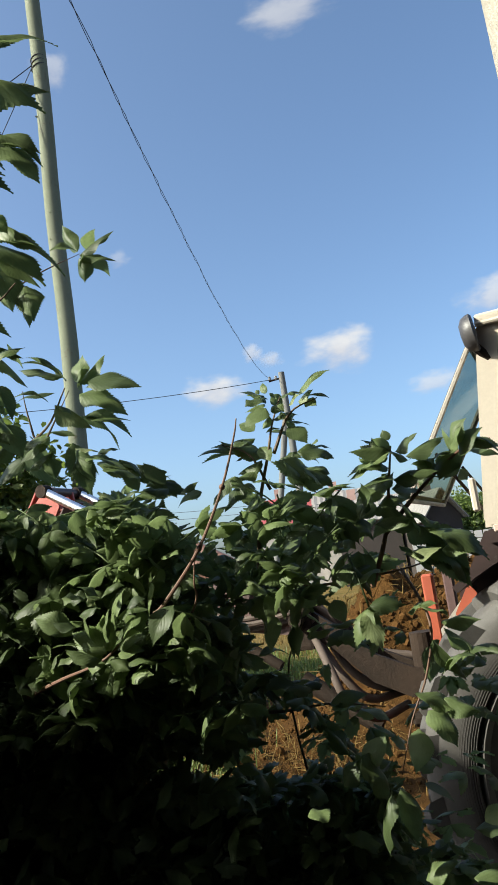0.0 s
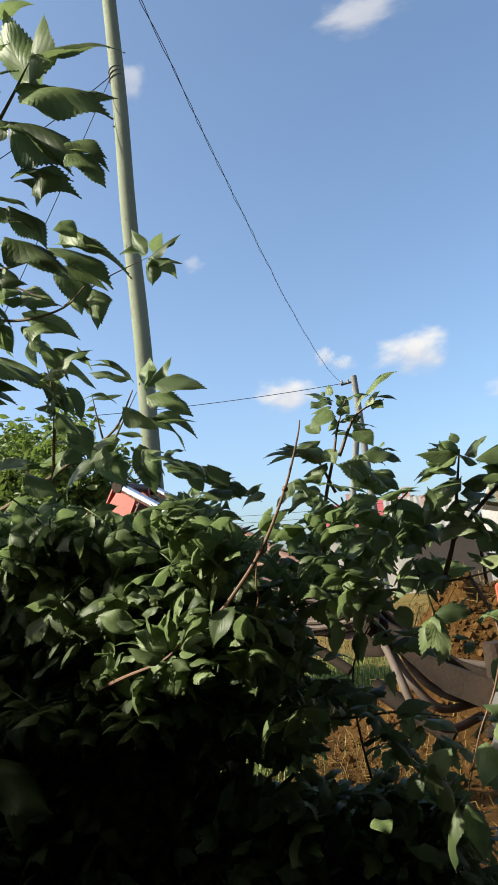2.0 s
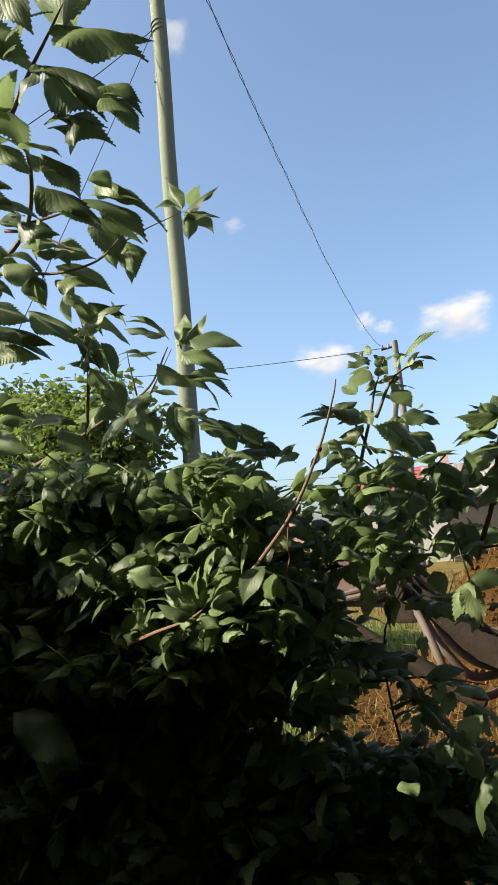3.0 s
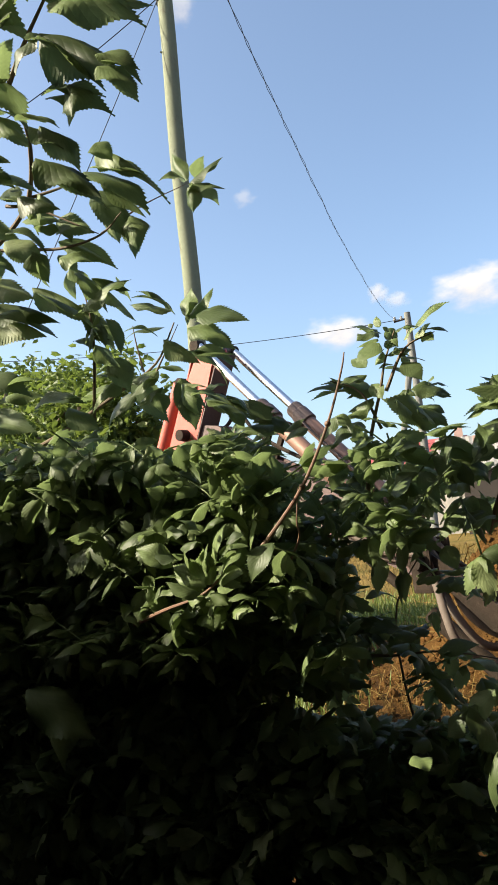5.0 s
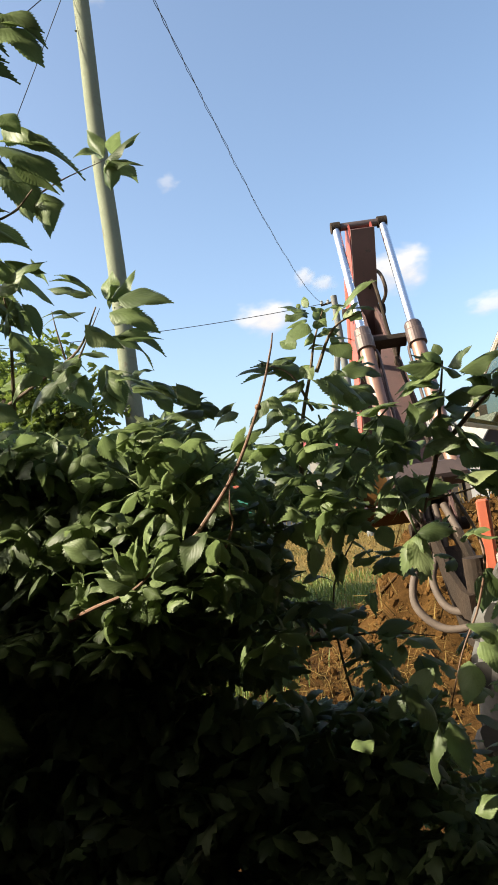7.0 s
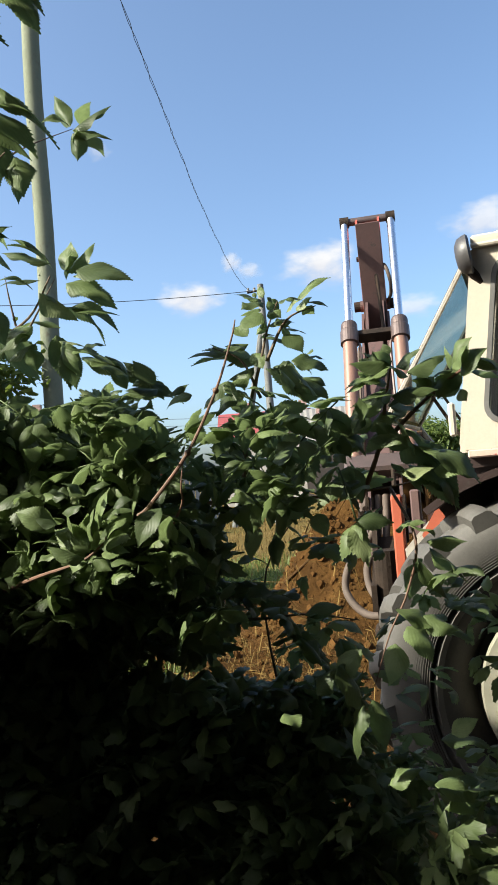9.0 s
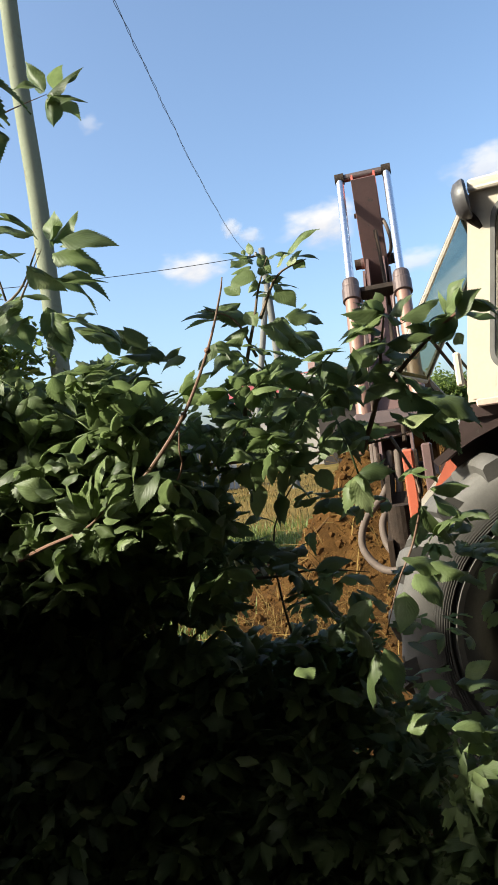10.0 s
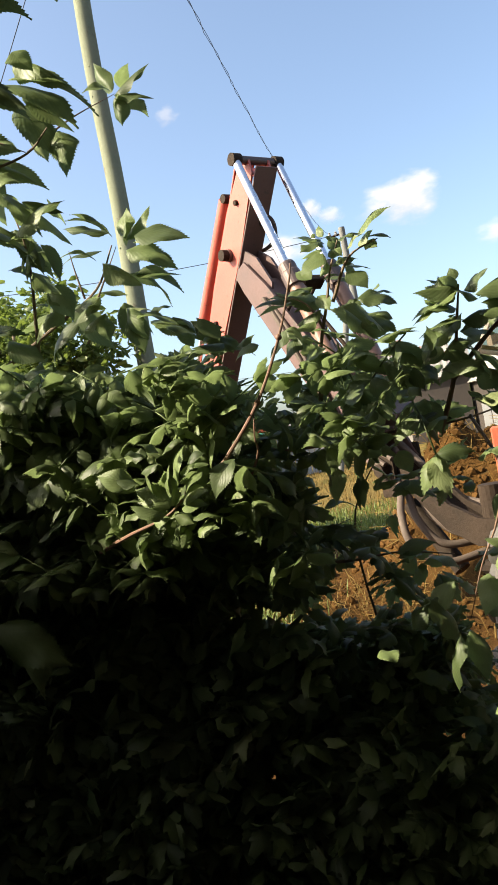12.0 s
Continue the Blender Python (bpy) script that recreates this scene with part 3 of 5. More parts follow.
def rear_wheel(y, face):
    side = pose(0, y, WHEEL_Z, 0, 0, 0 if face < 0 else 180)
    half = [(0.545, 0.19), (0.57, 0.215), (0.595, 0.20), (0.63, 0.225), (0.72, 0.23), (0.78, 0.215), (0.805, 0.185), (0.815, 0.12)]
    prof = [(r, -q) for r, q in half] + [(0.82, 0.0)] + half[::-1]
    wheel = part("wheel", moved(lathe(bmesh.new(), ((0.38, -0.06), (0.43, -0.04), (0.51, -0.17), (0.55, -0.195), (0.555, -0.18), (0.53, 0.0), (0.55, 0.19), (0.51, 0.17), (0.43, 0.0)), 48), side), RIM, tractor, "black steel wheel rim", smooth=True)
    part("tyre", moved(lathe(bmesh.new(), prof, 64), side), RUBBER, wheel, "dusty grey lugged tyre", smooth=True)
    bm = bmesh.new()
    for k in range(9):
        lathe_ring(bm, 0.60 + 0.0095 * k, -0.2245)
    part("sidewall_rib", moved(bm, side), RUBBER, wheel)
    bm = bmesh.new()
    for k in range(20):
        for s in (-1, 1):
            turn = Matrix.Rotation(2 * math.pi * (k + (0.5 if s > 0 else 0)) / 20, 4, "Y")
            rows = []
            for j in range(7):                    # a worn lug curving from the middle over the shoulder
                u = j / 6
                y0, lag = s * (0.01 + 0.215 * u), 0.16 * u ** 0.9
                r0 = 0.815 - 0.05 * max(0.0, u - 0.72) / 0.28
                top = 0.050 * (1 - 0.15 * u)
                half, crown = 0.046 + 0.016 * u, 0.034 + 0.012 * u
                rows.append([bm.verts.new(turn @ Matrix.Rotation(q / 0.83, 4, "Y") @ Vector((r, y0 + s * (0.02 * u if r > r0 else 0), 0)))
                             for q, r in ((lag - half, r0 - 0.02), (lag - crown, r0 + top * 0.75), (lag - 0.6 * crown, r0 + top), (lag + 0.6 * crown, r0 + top), (lag + crown, r0 + top * 0.75), (lag + half, r0 - 0.02))])
            for ra, rb in zip(rows, rows[1:]):
                for q in range(5):
                    bm.faces.new((ra[q], ra[q + 1], rb[q + 1], rb[q]))
            bm.faces.new(rows[0])
            bm.faces.new(rows[-1][::-1])
    bmesh.ops.recalc_face_normals(bm, faces=bm.faces)
    part("tread", moved(bm, side), RUBBER, wheel, "thick worn tread lugs", smooth=True)
    part("wheel_disc", moved(lathe(bmesh.new(), ((0.0, -0.12), (0.12, -0.13), (0.16, -0.165), (0.22, -0.17), (0.30, -0.14), (0.395, -0.15), (0.405, -0.13), (0.40, -0.04), (0.0, -0.04)), 40), side), DISC, wheel, "chalky pale wheel disc", smooth=True)
    for k in range(8):
        a = k * math.pi / 4
        part("wheel_bolt", moved(rod(bmesh.new(), (0.19 * math.cos(a), -0.15, 0.19 * math.sin(a)), (0.19 * math.cos(a), -0.185, 0.19 * math.sin(a)), 0.016, None, 6), side), RIM, wheel)


def lathe_ring(bm, r, y):
    lathe(bm, ((r - 0.003, y + 0.010), (r - 0.001, y - 0.003), (r + 0.001, y - 0.003), (r + 0.003, y + 0.010)), 64)


rear_wheel(-0.75, -1)
rear_wheel(0.75, 1)
for y in (-0.68, 0.68):
    bm = lathe(bmesh.new(), ((0.22, -0.09), (0.40, -0.10), (0.45, -0.06), (0.46, 0.0), (0.45, 0.06), (0.40, 0.10), (0.22, 0.09)), 36)
    w = part("front_wheel", moved(bm, pose(2.45, y, 0.40)), RUBBER, tractor, smooth=True)
    part("wheel_disc", moved(lathe(bmesh.new(), ((0.0, -0.05), (0.12, -0.06), (0.22, -0.03), (0.22, 0.03), (0.12, 0.05), (0.0, 0.05)), 24), pose(2.45, y, 0.40)), DISC, w)
part("axle", rod(bmesh.new(), (0, -0.7, WHEEL_Z), (0, 0.7, WHEEL_Z), 0.11, None, 16), STEEL, tractor)
part("gearbox", box(bmesh.new(), (1.9, 0.46, 0.6), (0.75, 0, 0.82), None, 0.05, 2), STEEL, tractor)
part("front_axle", box(bmesh.new(), (0.14, 1.25, 0.14), (2.45, 0, 0.44), None, 0.02), STEEL, tractor)
hood = part("hood", box(bmesh.new(), (1.75, 0.62, 0.72), (1.95, 0, 1.36), None, 0.09, 3), RED, tractor, "faded red engine hood")
part("grille", box(bmesh.new(), (0.03, 0.5, 0.5), (2.84, 0, 1.33), None, 0.01), STEEL, hood)
part("exhaust", rod(bmesh.new(), (1.9, 0.12, 1.7), (1.9, 0.12, 2.6), 0.035), STEEL, tractor)

for s in (-1, 1):
    arc = [radians(20 + 5.6 * k) for k in range(20)]
    bm = bmesh.new()
    plate(bm, [(0.955 * math.cos(a), 0.79 + 0.955 * math.sin(a)) for a in arc] + [(0.925 * math.cos(a), 0.79 + 0.925 * math.sin(a)) for a in reversed(arc)], 0.36)
    moved(bm, Matrix.Translation((0, s * 0.78, 0)))
    inner = bmesh.new()
    plate(inner, [(0.94 * math.cos(a), 0.79 + 0.94 * math.sin(a)) for a in arc], 0.02)
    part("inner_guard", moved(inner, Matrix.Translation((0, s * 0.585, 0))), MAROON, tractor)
    part("fender", bm, MAROON, tractor, "maroon mudguard with shade put into its colour")
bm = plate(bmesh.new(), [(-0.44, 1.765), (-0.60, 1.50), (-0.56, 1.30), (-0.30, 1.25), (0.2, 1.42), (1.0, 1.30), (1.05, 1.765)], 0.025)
part("mudguard_panel", moved(bm, Matrix.Translation((0, -0.56, 0))), MAROON, tractor, "maroon panel below the cab, darkened for the overhang's shade")
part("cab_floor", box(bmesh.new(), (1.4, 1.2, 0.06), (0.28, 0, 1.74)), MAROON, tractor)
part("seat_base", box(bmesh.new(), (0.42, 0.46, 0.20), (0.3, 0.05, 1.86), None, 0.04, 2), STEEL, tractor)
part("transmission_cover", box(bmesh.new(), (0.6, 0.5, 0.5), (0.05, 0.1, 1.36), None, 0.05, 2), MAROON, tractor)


def cab():
    out, inn = rounded(-0.42, 1.79, 1.05, 2.685, 0.035), rounded(-0.325, 1.895, 0.93, 2.635, 0.09)
    inn2 = rounded(-0.305, 1.915, 0.91, 2.615, 0.075)
    for y in (-0.63, 0.63):
        frame_ob = part("cab_side", shear(ring_plate(bmesh.new(), out, inn, 0.07, y)), CREAM, tractor, "cream painted cab side")
        part("window_seal", shear(ring_plate(bmesh.new(), inn, inn2, 0.082, y)), SEAL, frame_ob, "grey rubber window seal")
        pane = part("side_glass", shear(plate(bmesh.new(), inn2, 0.006)), GLASS, frame_ob, "clear side glass, its dust film paled for sky reflection")
        pane.location.y = y
        pane.visible_shadow = False
        part("sill_strip", box(bmesh.new(), (1.40, 0.085, 0.035), (0.31, y, 1.772), None, 0.006), CHIPPED, frame_ob, "chipped cream and red sill strip")
        part("hinge", moved(box(bmesh.new(), (0.03, 0.05, 0.15), (-0.445, y * 1.04, 1.93), None, 0.008), pose(0, 0, 0)), CREAM, frame_ob)
    bm = bmesh.new()
    box(bm, (1.50, 1.38, 0.05), (0.45, 0, 2.703), None, 0.024, 3)
    box(bm, (1.30, 1.18, 0.05), (0.45, 0, 2.735), None, 0.022, 3)
    roof = part("cab_roof", bm, CREAM, tractor, "cream painted cab roof", smooth=False)
    part("gutter", rod(bmesh.new(), (-0.3, -0.685, 2.680), (1.18, -0.685, 2.680), 0.012, None, 8), CREAM, roof)
    for x in (-0.39, 1.02):
        for y in (-0.58, 0.58):
            part("cab_post", shear(box(bmesh.new(), (0.06, 0.06, 0.88), (x, y, 2.22))), CREAM, tractor)
        part("cab_rail", shear(box(bmesh.new(), (0.06, 1.1, 0.10), (x, 0, 1.85))), CREAM, tractor)
    # rear window swung out on its upper hinges
    tilt = math.degrees(math.atan2(0.40, 0.66))
    m = pose(-0.335, -0.10, 2.63, 0, tilt, 0)
    bm = bmesh.new()
    for y, r in ((-0.52, 0.0), (0.52, 0.0)):
        box(bm, (0.020, 0.022, 0.80), (0, y, -0.40), None, 0.004)
    for z in (-0.01, -0.79):
        box(bm, (0.020, 1.04, 0.022), (0, 0, z), None, 0.004)
    win = part("rear_window", moved(bm, m), FRAMEGREY, tractor, "rear window swung open on top hinges")
    pane = part("glass", moved(box(bmesh.new(), (0.006, 1.02, 0.77), (0, 0, -0.40)), m), TINTED, win, "greenish dusty glass")
    part("seal", moved(ring_yz(0.515, -0.79, 0.0, 0.03), m), SEAL, win)
    for y in (-0.5, 0.42):
        part("stay_rod", rod(bmesh.new(), (-0.60, y, 2.16), (-0.43, y, 1.86), 0.008, None, 6), STEEL, win)


def ring_yz(half, z0, z1, w):
    bm = bmesh.new()
    for y in (-half, half):
        box(bm, (0.012, w, z1 - z0), (-0.010, y * 0.96, (z0 + z1) / 2))
    for z in (z0, z1):
        box(bm, (0.012, 2 * half, w), (-0.010, 0, z * 0.97 - 0.01))
    return bm


cab()


def worklight(y):
    m = pose(-0.325, y, 2.645, 0, -96, 0) @ Matrix.Scale(0.8, 4)
    shell = bmesh.new()
    lathe(shell, ((0.0, 0.055), (0.06, 0.05), (0.095, 0.03), (0.108, 0.0), (0.112, -0.02), (0.100, -0.03), (0.095, -0.02)), 28)
    lamp = part("worklight", moved(shell, m @ pose(0, 0, 0, 90)), BLACK, tractor, "round black work light on the cab corner", smooth=True)
    part("lamp_glass", moved(lathe(bmesh.new(), ((0.0, -0.035), (0.06, -0.030), (0.096, -0.018)), 28), m @ pose(0, 0, 0, 90)), LENS, lamp, smooth=True)
    part("lamp_bracket", rod(bmesh.new(), (-0.34, y, 2.62), (-0.27, y * 0.95, 2.52), 0.022, None, 8), STEEL, lamp)


worklight(-0.68)
worklight(0.70)

# fixed digger frame behind the axle
for y in (-0.20, 0.44):
    bm = box(bmesh.new(), (0.06, 0.05, 1.15), (-0.80, y, 1.02), None, 0.01)
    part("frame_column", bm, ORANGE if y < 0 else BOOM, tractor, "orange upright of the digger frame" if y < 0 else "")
part("frame_gusset", moved(plate(bmesh.new(), [(-0.77, 1.32), (-0.60, 1.50), (-0.62, 1.36), (-0.75, 1.10)], 0.02), Matrix.Translation((0, -0.24, 0))), FRAMEGREY, tractor, "pale worn gusset plate")
part("marker_plate", moved(plate(bmesh.new(), [(-0.63, 1.42), (-0.55, 1.55), (-0.52, 1.50), (-0.61, 1.37)], 0.012), Matrix.Translation((0, -0.585, 0))), ORANGE, tractor, "small red reflector plate")
part("frame_beam", box(bmesh.new(), (0.16, 1.1, 0.14), (-0.70, 0.12, 0.45), None, 0.015), ORANGE, tractor)
part("frame_beam", box(bmesh.new(), (0.5, 0.14, 0.16), (-0.45, 0.12, 0.62), None, 0.015), BOOM, tractor)
for z in (1.06, 0.86):
    part("swing_bracket", box(bmesh.new(), (0.16, 0.62, 0.05), (-0.86, 0.17, z - 0.16), None, 0.012), STEEL, tractor, "dark bracket holding the swing post")
for y in (0.80,):
    leg = part("stabiliser_leg", box(bmesh.new(), (0.11, 0.10, 0.70), (-0.72, y, 0.31), None, 0.012), BOOM, tractor)
    part("foot_plate", box(bmesh.new(), (0.3, 0.3, 0.03), (-0.72, y, -0.04), None, 0.006), STEEL, leg)

# moving digger parts, each in its own space
swing_post = part("swing_post", box(rod(bmesh.new(), (0, 0, -0.66), (0, 0, -0.14), 0.07, None, 18), (0.20, 0.18, 0.07), (0.01, 0.02, -0.58), None, 0.02), STEEL, tractor, "dark oily swing post")
for x in (-0.075, 0.075):
    arm = bmesh.new()
    plate(arm, [(-0.08, -0.46), (0.08, -0.46), (0.28, -0.37), (0.46, -0.20), (0.60, -0.09), (0.69, -0.08), (0.71, 0.05), (0.61, 0.06), (0.44, -0.06), (0.24, -0.23), (0.05, -0.31), (-0.08, -0.32)], 0.03)
    part("swing_arm", moved(arm, Matrix.Translation((x, 0, 0)) @ pose(0, 0, 0, 0, 0, 90)), STEEL, swing_post, "dark soil-caked swing arm")
    part("link_plate", box(bmesh.new(), (0.025, 0.13, 0.30), (x * 1.5, 0.64, -0.02), None, 0.02, 2), STEEL, swing_post, "bare grey steel link plate")
part("swing_web", box(bmesh.new(), (0.12, 0.03, 0.45), (0, 0.32, -0.24), Matrix.Rotation(radians(-60), 3, "X")), STEEL, swing_post)
part("root_pin", rod(bmesh.new(), (-0.18, 0.649, 0), (0.18, 0.649, 0), 0.04, None, 16), STEEL, swing_post)
HOSES = [((-0.10, 0.70, 0.12), (-0.10, 0.58, -0.10), (-0.24, 0.46, -0.26), (-0.27, 0.38, -0.42), (-0.15, 0.27, -0.54), (0.06, 0.15, -0.52)),
         ((-0.05, 0.70, 0.13), (-0.07, 0.56, -0.14), (-0.14, 0.44, -0.30), (-0.09, 0.32, -0.45), (0.10, 0.18, -0.46)),
         ((0.0, 0.68, 0.13), (-0.01, 0.54, -0.10), (-0.04, 0.42, -0.30), (0.03, 0.26, -0.42), (0.15, 0.10, -0.38)),
         ((0.05, 0.66, 0.13), (0.08, 0.50, -0.05), (0.10, 0.32, -0.22), (0.14, 0.10, -0.28))]
for h in HOSES:
    part("hydraulic_hose", tube(bmesh.new(), smooth_path(h, 7), 0.023, 10), HOSE, swing_post, "thick brown hanging hydraulic hose", smooth=True)

bm = bmesh.new()
plate_m = pose(0, 0, 0, 0, 0, 90)
for x in (-0.10, 0.10):
    o = bmesh.new()
    plate(o, [(0.0, -0.09), (0.4, -0.12), (1.0, -0.12), (1.8, -0.09), (1.92, -0.07), (1.94, 0.0), (1.92, 0.08), (1.6, 0.12), (0.8, 0.14), (0.3, 0.12), (0.0, 0.09), (-0.09, 0.0)], 0.018)
    data = bpy.data.meshes.new("tmp")
    moved(o, Matrix.Translation((x, 0, 0)) @ plate_m).to_mesh(data)
    bm.from_mesh(data)
    bpy.data.meshes.remove(data)
    o.free()
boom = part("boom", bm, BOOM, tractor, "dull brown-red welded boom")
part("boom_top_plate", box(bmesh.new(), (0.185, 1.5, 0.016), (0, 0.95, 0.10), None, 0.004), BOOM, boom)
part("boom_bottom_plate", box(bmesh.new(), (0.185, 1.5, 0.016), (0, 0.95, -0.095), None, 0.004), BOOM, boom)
for x in (-0.062, 0.062):
    o = bmesh.new()
    plate(o, [(1.45, -0.10), (2.13, -0.10), (2.18, 0.0), (2.13, 0.08), (1.85, 0.17), (1.6, 0.15)], 0.02)
    part("end_gusset", moved(o, Matrix.Translation((x, 0, 0)) @ plate_m), BOOM, boom, "heavy gusset plate at the boom end")
part("cylinder_bracket", box(bmesh.new(), (0.50, 0.14, 0.12), (0, CYL_AT[0], CYL_AT[1]), None, 0.02), COLLAR, boom)
bm = box(bmesh.new(), (0.25, 0.05, 0.09), (0, 1.36, 0.33), None, 0.012, 2)
for x in (-0.07, 0.07):
    box(bm, (0.025, 0.05, 0.24), (x, 1.36, 0.20), None, 0.006)
part("cylinder_stay", bm, STEEL, boom, "dark cross stay between the cylinders")
part("pivot_pin", rod(bmesh.new(), (-0.17, BOOM_LEN, 0), (0.17, BOOM_LEN, 0), 0.042, None, 16), STEEL, boom)
for k, x in enumerate((0.06,)):
    pts = smooth_path([(x, 0.1, 0.17), (x, 0.8, 0.20), (x, 1.5, 0.20), (x * 0.8, 1.8, 0.31), (x * 0.6, 2.02, 0.36), (x * 0.5, 2.1, 0.2)], 7)
    part("boom_hose", tube(bmesh.new(), pts, 0.014, 8), HOSE if k else STEEL, boom, smooth=True)

for k, x in enumerate((-0.13, -0.155, -0.12)):
    pts = smooth_path([(x, 0.0, 0.10 - 0.05 * k), (x - 0.015, 0.35, -0.04 - 0.03 * k), (x - 0.01, 0.75, 0.0 - 0.02 * k), (x, 1.2, 0.06 - 0.02 * k), (x + 0.02, 1.55, 0.05)], 7)
    part("boom_hose", tube(bmesh.new(), pts, 0.016, 8), HOSE, boom, "grey hose sagging along the boom", smooth=True)

bm = bmesh.new()
for x in (-0.085, 0.085):
    o = bmesh.new()
    plate(o, [(-0.10, 0.62), (-0.02, 0.70), (0.07, 0.67), (0.13, 0.27), (0.14, -0.3), (0.09, -1.25), (0.0, -1.36), (-0.07, -1.28), (-0.12, -0.3), (-0.13, 0.1)], 0.016)
    data = bpy.data.meshes.new("tmp")
    moved(o, Matrix.Translation((x, 0, 0)) @ plate_m).to_mesh(data)
    bm.from_mesh(data)
    bpy.data.meshes.remove(data)
    o.free()
stick = part("stick", bm, RED, tractor, "faded red box-section digging stick")
# inner face takes the boom's brown: its shade is put into the colour
part("stick_back_plate", box(bmesh.new(), (0.182, 0.014, 1.95), (0, -0.134, -0.30), None, 0.003), BOOM, stick, "inner plate with its shade put into brown paint")
part("stick_front_plate", box(bmesh.new(), (0.165, 0.016, 1.92), (0, 0.112, -0.31), Matrix.Rotation(radians(-1.5), 3, "X"), 0.003), RED, stick)
part("stick_cap", box(bmesh.new(), (0.168, 0.225, 0.014), (0, -0.012, 0.605), None, 0.003), RED, stick)
part("cross_bar", rod(bmesh.new(), (-BAR / 2 - 0.03, 0, STICK_TOP), (BAR / 2 + 0.03, 0, STICK_TOP), 0.030, None, 16), COLLAR, stick, "rusty cross bar joining both cylinders", smooth=True)
for x in (-BAR / 2, BAR / 2):
    part("rod_eye", rod(bmesh.new(), (x - 0.035, 0, STICK_TOP), (x + 0.035, 0, STICK_TOP), 0.044, None, 18), STEEL, stick, smooth=True)
for x in (-0.105, 0.105):
    part("pivot_boss", rod(bmesh.new(), (x - 0.015, 0, 0), (x + 0.015, 0, 0), 0.046, None, 18), COLLAR, stick)
for z in (0.38, -0.55):
    part("bolt", rod(bmesh.new(), (-0.115, 0.02, z), (-0.08, 0.02, z), 0.02, None, 6), STEEL, stick)
bc = part("bucket_cylinder", rod(bmesh.new(), (-0.05, 0.235, 0.34), (-0.05, 0.265, -0.62), 0.05, None, 18), RED, stick, "red bucket cylinder along the stick", smooth=True)
part("cylinder_rod", rod(bmesh.new(), (-0.05, 0.265, -0.62), (-0.05, 0.25, -1.12), 0.024, None, 14), CHROME, bc, smooth=True)
part("cylinder_eye", rod(bmesh.new(), (-0.10, 0.20, 0.36), (0.06, 0.20, 0.36), 0.034, None, 14), STEEL, bc, smooth=True)
part("stick_hose", tube(bmesh.new(), smooth_path([(0.10, -0.02, 0.02), (0.13, -0.14, 0.10), (0.14, -0.20, 0.20), (0.12, -0.17, 0.30), (0.10, -0.08, 0.33), (0.10, 0.05, 0.28)], 6), 0.014, 8), HOSE, stick, smooth=True)

profile = [(0.10, 0.06), (0.24, -0.04), (0.33, -0.22), (0.31, -0.42), (0.18, -0.58), (-0.05, -0.64), (-0.36, -0.60)]
shell = profile + [(0.03 + 0.92 * (y - 0.03), -0.30 + 0.92 * (z + 0.30)) for y, z in profile[::-1]]
bucket = part("bucket", moved(plate(bmesh.new(), shell, 0.56), plate_m), SOILED, tractor, "soil-caked dark steel digging bucket")
for x in (-0.285, 0.285):
    o = plate(bmesh.new(), profile + [(-0.22, -0.30), (-0.10, -0.02)], 0.02)
    part("side_plate", moved(o, Matrix.Translation((x, 0, 0)) @ plate_m), SOILED, bucket)
for x in (-0.24, -0.12, 0.0, 0.12, 0.24):
    part("tooth", box(bmesh.new(), (0.055, 0.17, 0.03), (x, -0.41, -0.595), Matrix.Rotation(radians(-8), 3, "X"), 0.008), COLLAR, bucket)
bm = bmesh.new()
v = bmesh.ops.create_icosphere(bm, subdivisions=3, radius=0.26)["verts"]
for q in v:
    q.co *= 1 + 0.35 * noise.noise(q.co * 6)
bmesh.ops.transform(bm, matrix=Matrix.Translation((0, -0.02, -0.33)) @ Matrix.Diagonal((1.0, 1.0, 0.9, 1)), verts=v)
part("soil_load", bm, CLOD, bucket, "brown soil in the bucket", smooth=True)

CYL_LEN = 1.12
cylinders = []
for s in (-1, 1):
    bm = rod(bmesh.new(), (0, 0, 0), (0, 0, CYL_LEN), 0.050, None, 22)
    barrel = part("stick_cylinder", bm, BARREL, tractor, "worn pinkish cylinder barrel", smooth=True)
    part("gland", moved(lathe(bmesh.new(), ((0.0, 0.05), (0.04, 0.05), (0.055, 0.045), (0.060, 0.03), (0.060, -0.02), (0.066, -0.03), (0.066, -0.13), (0.050, -0.135)), 22), pose(0, 0, CYL_LEN, 90)), COLLAR, barrel, "rusty end collar")
    part("hose_pipe", tube(bmesh.new(), smooth_path([(s * 0.055, 0.0, CYL_LEN - 0.12), (s * 0.075, 0, CYL_LEN - 0.2), (s * 0.07, 0, 0.5), (s * 0.06, 0, 0.2)], 5), 0.010, 6), COLLAR, barrel)
    piston = part("piston_rod", rod(bmesh.new(), (0, 0, -1.0), (0, 0, 0), 0.030, None, 22), CHROME, tractor, "bright chrome piston rod", smooth=True)
    cylinders.append((s, barrel, piston))
lift = part("lift_cylinder", rod(bmesh.new(), (0, 0, 0), (0, 0, 0.50), 0.05, None, 18), STEEL, tractor, smooth=True)
lift_rod = part("lift_rod", rod(bmesh.new(), (0, 0, -0.45), (0, 0, 0), 0.03, None, 18), STEEL, tractor, smooth=True)

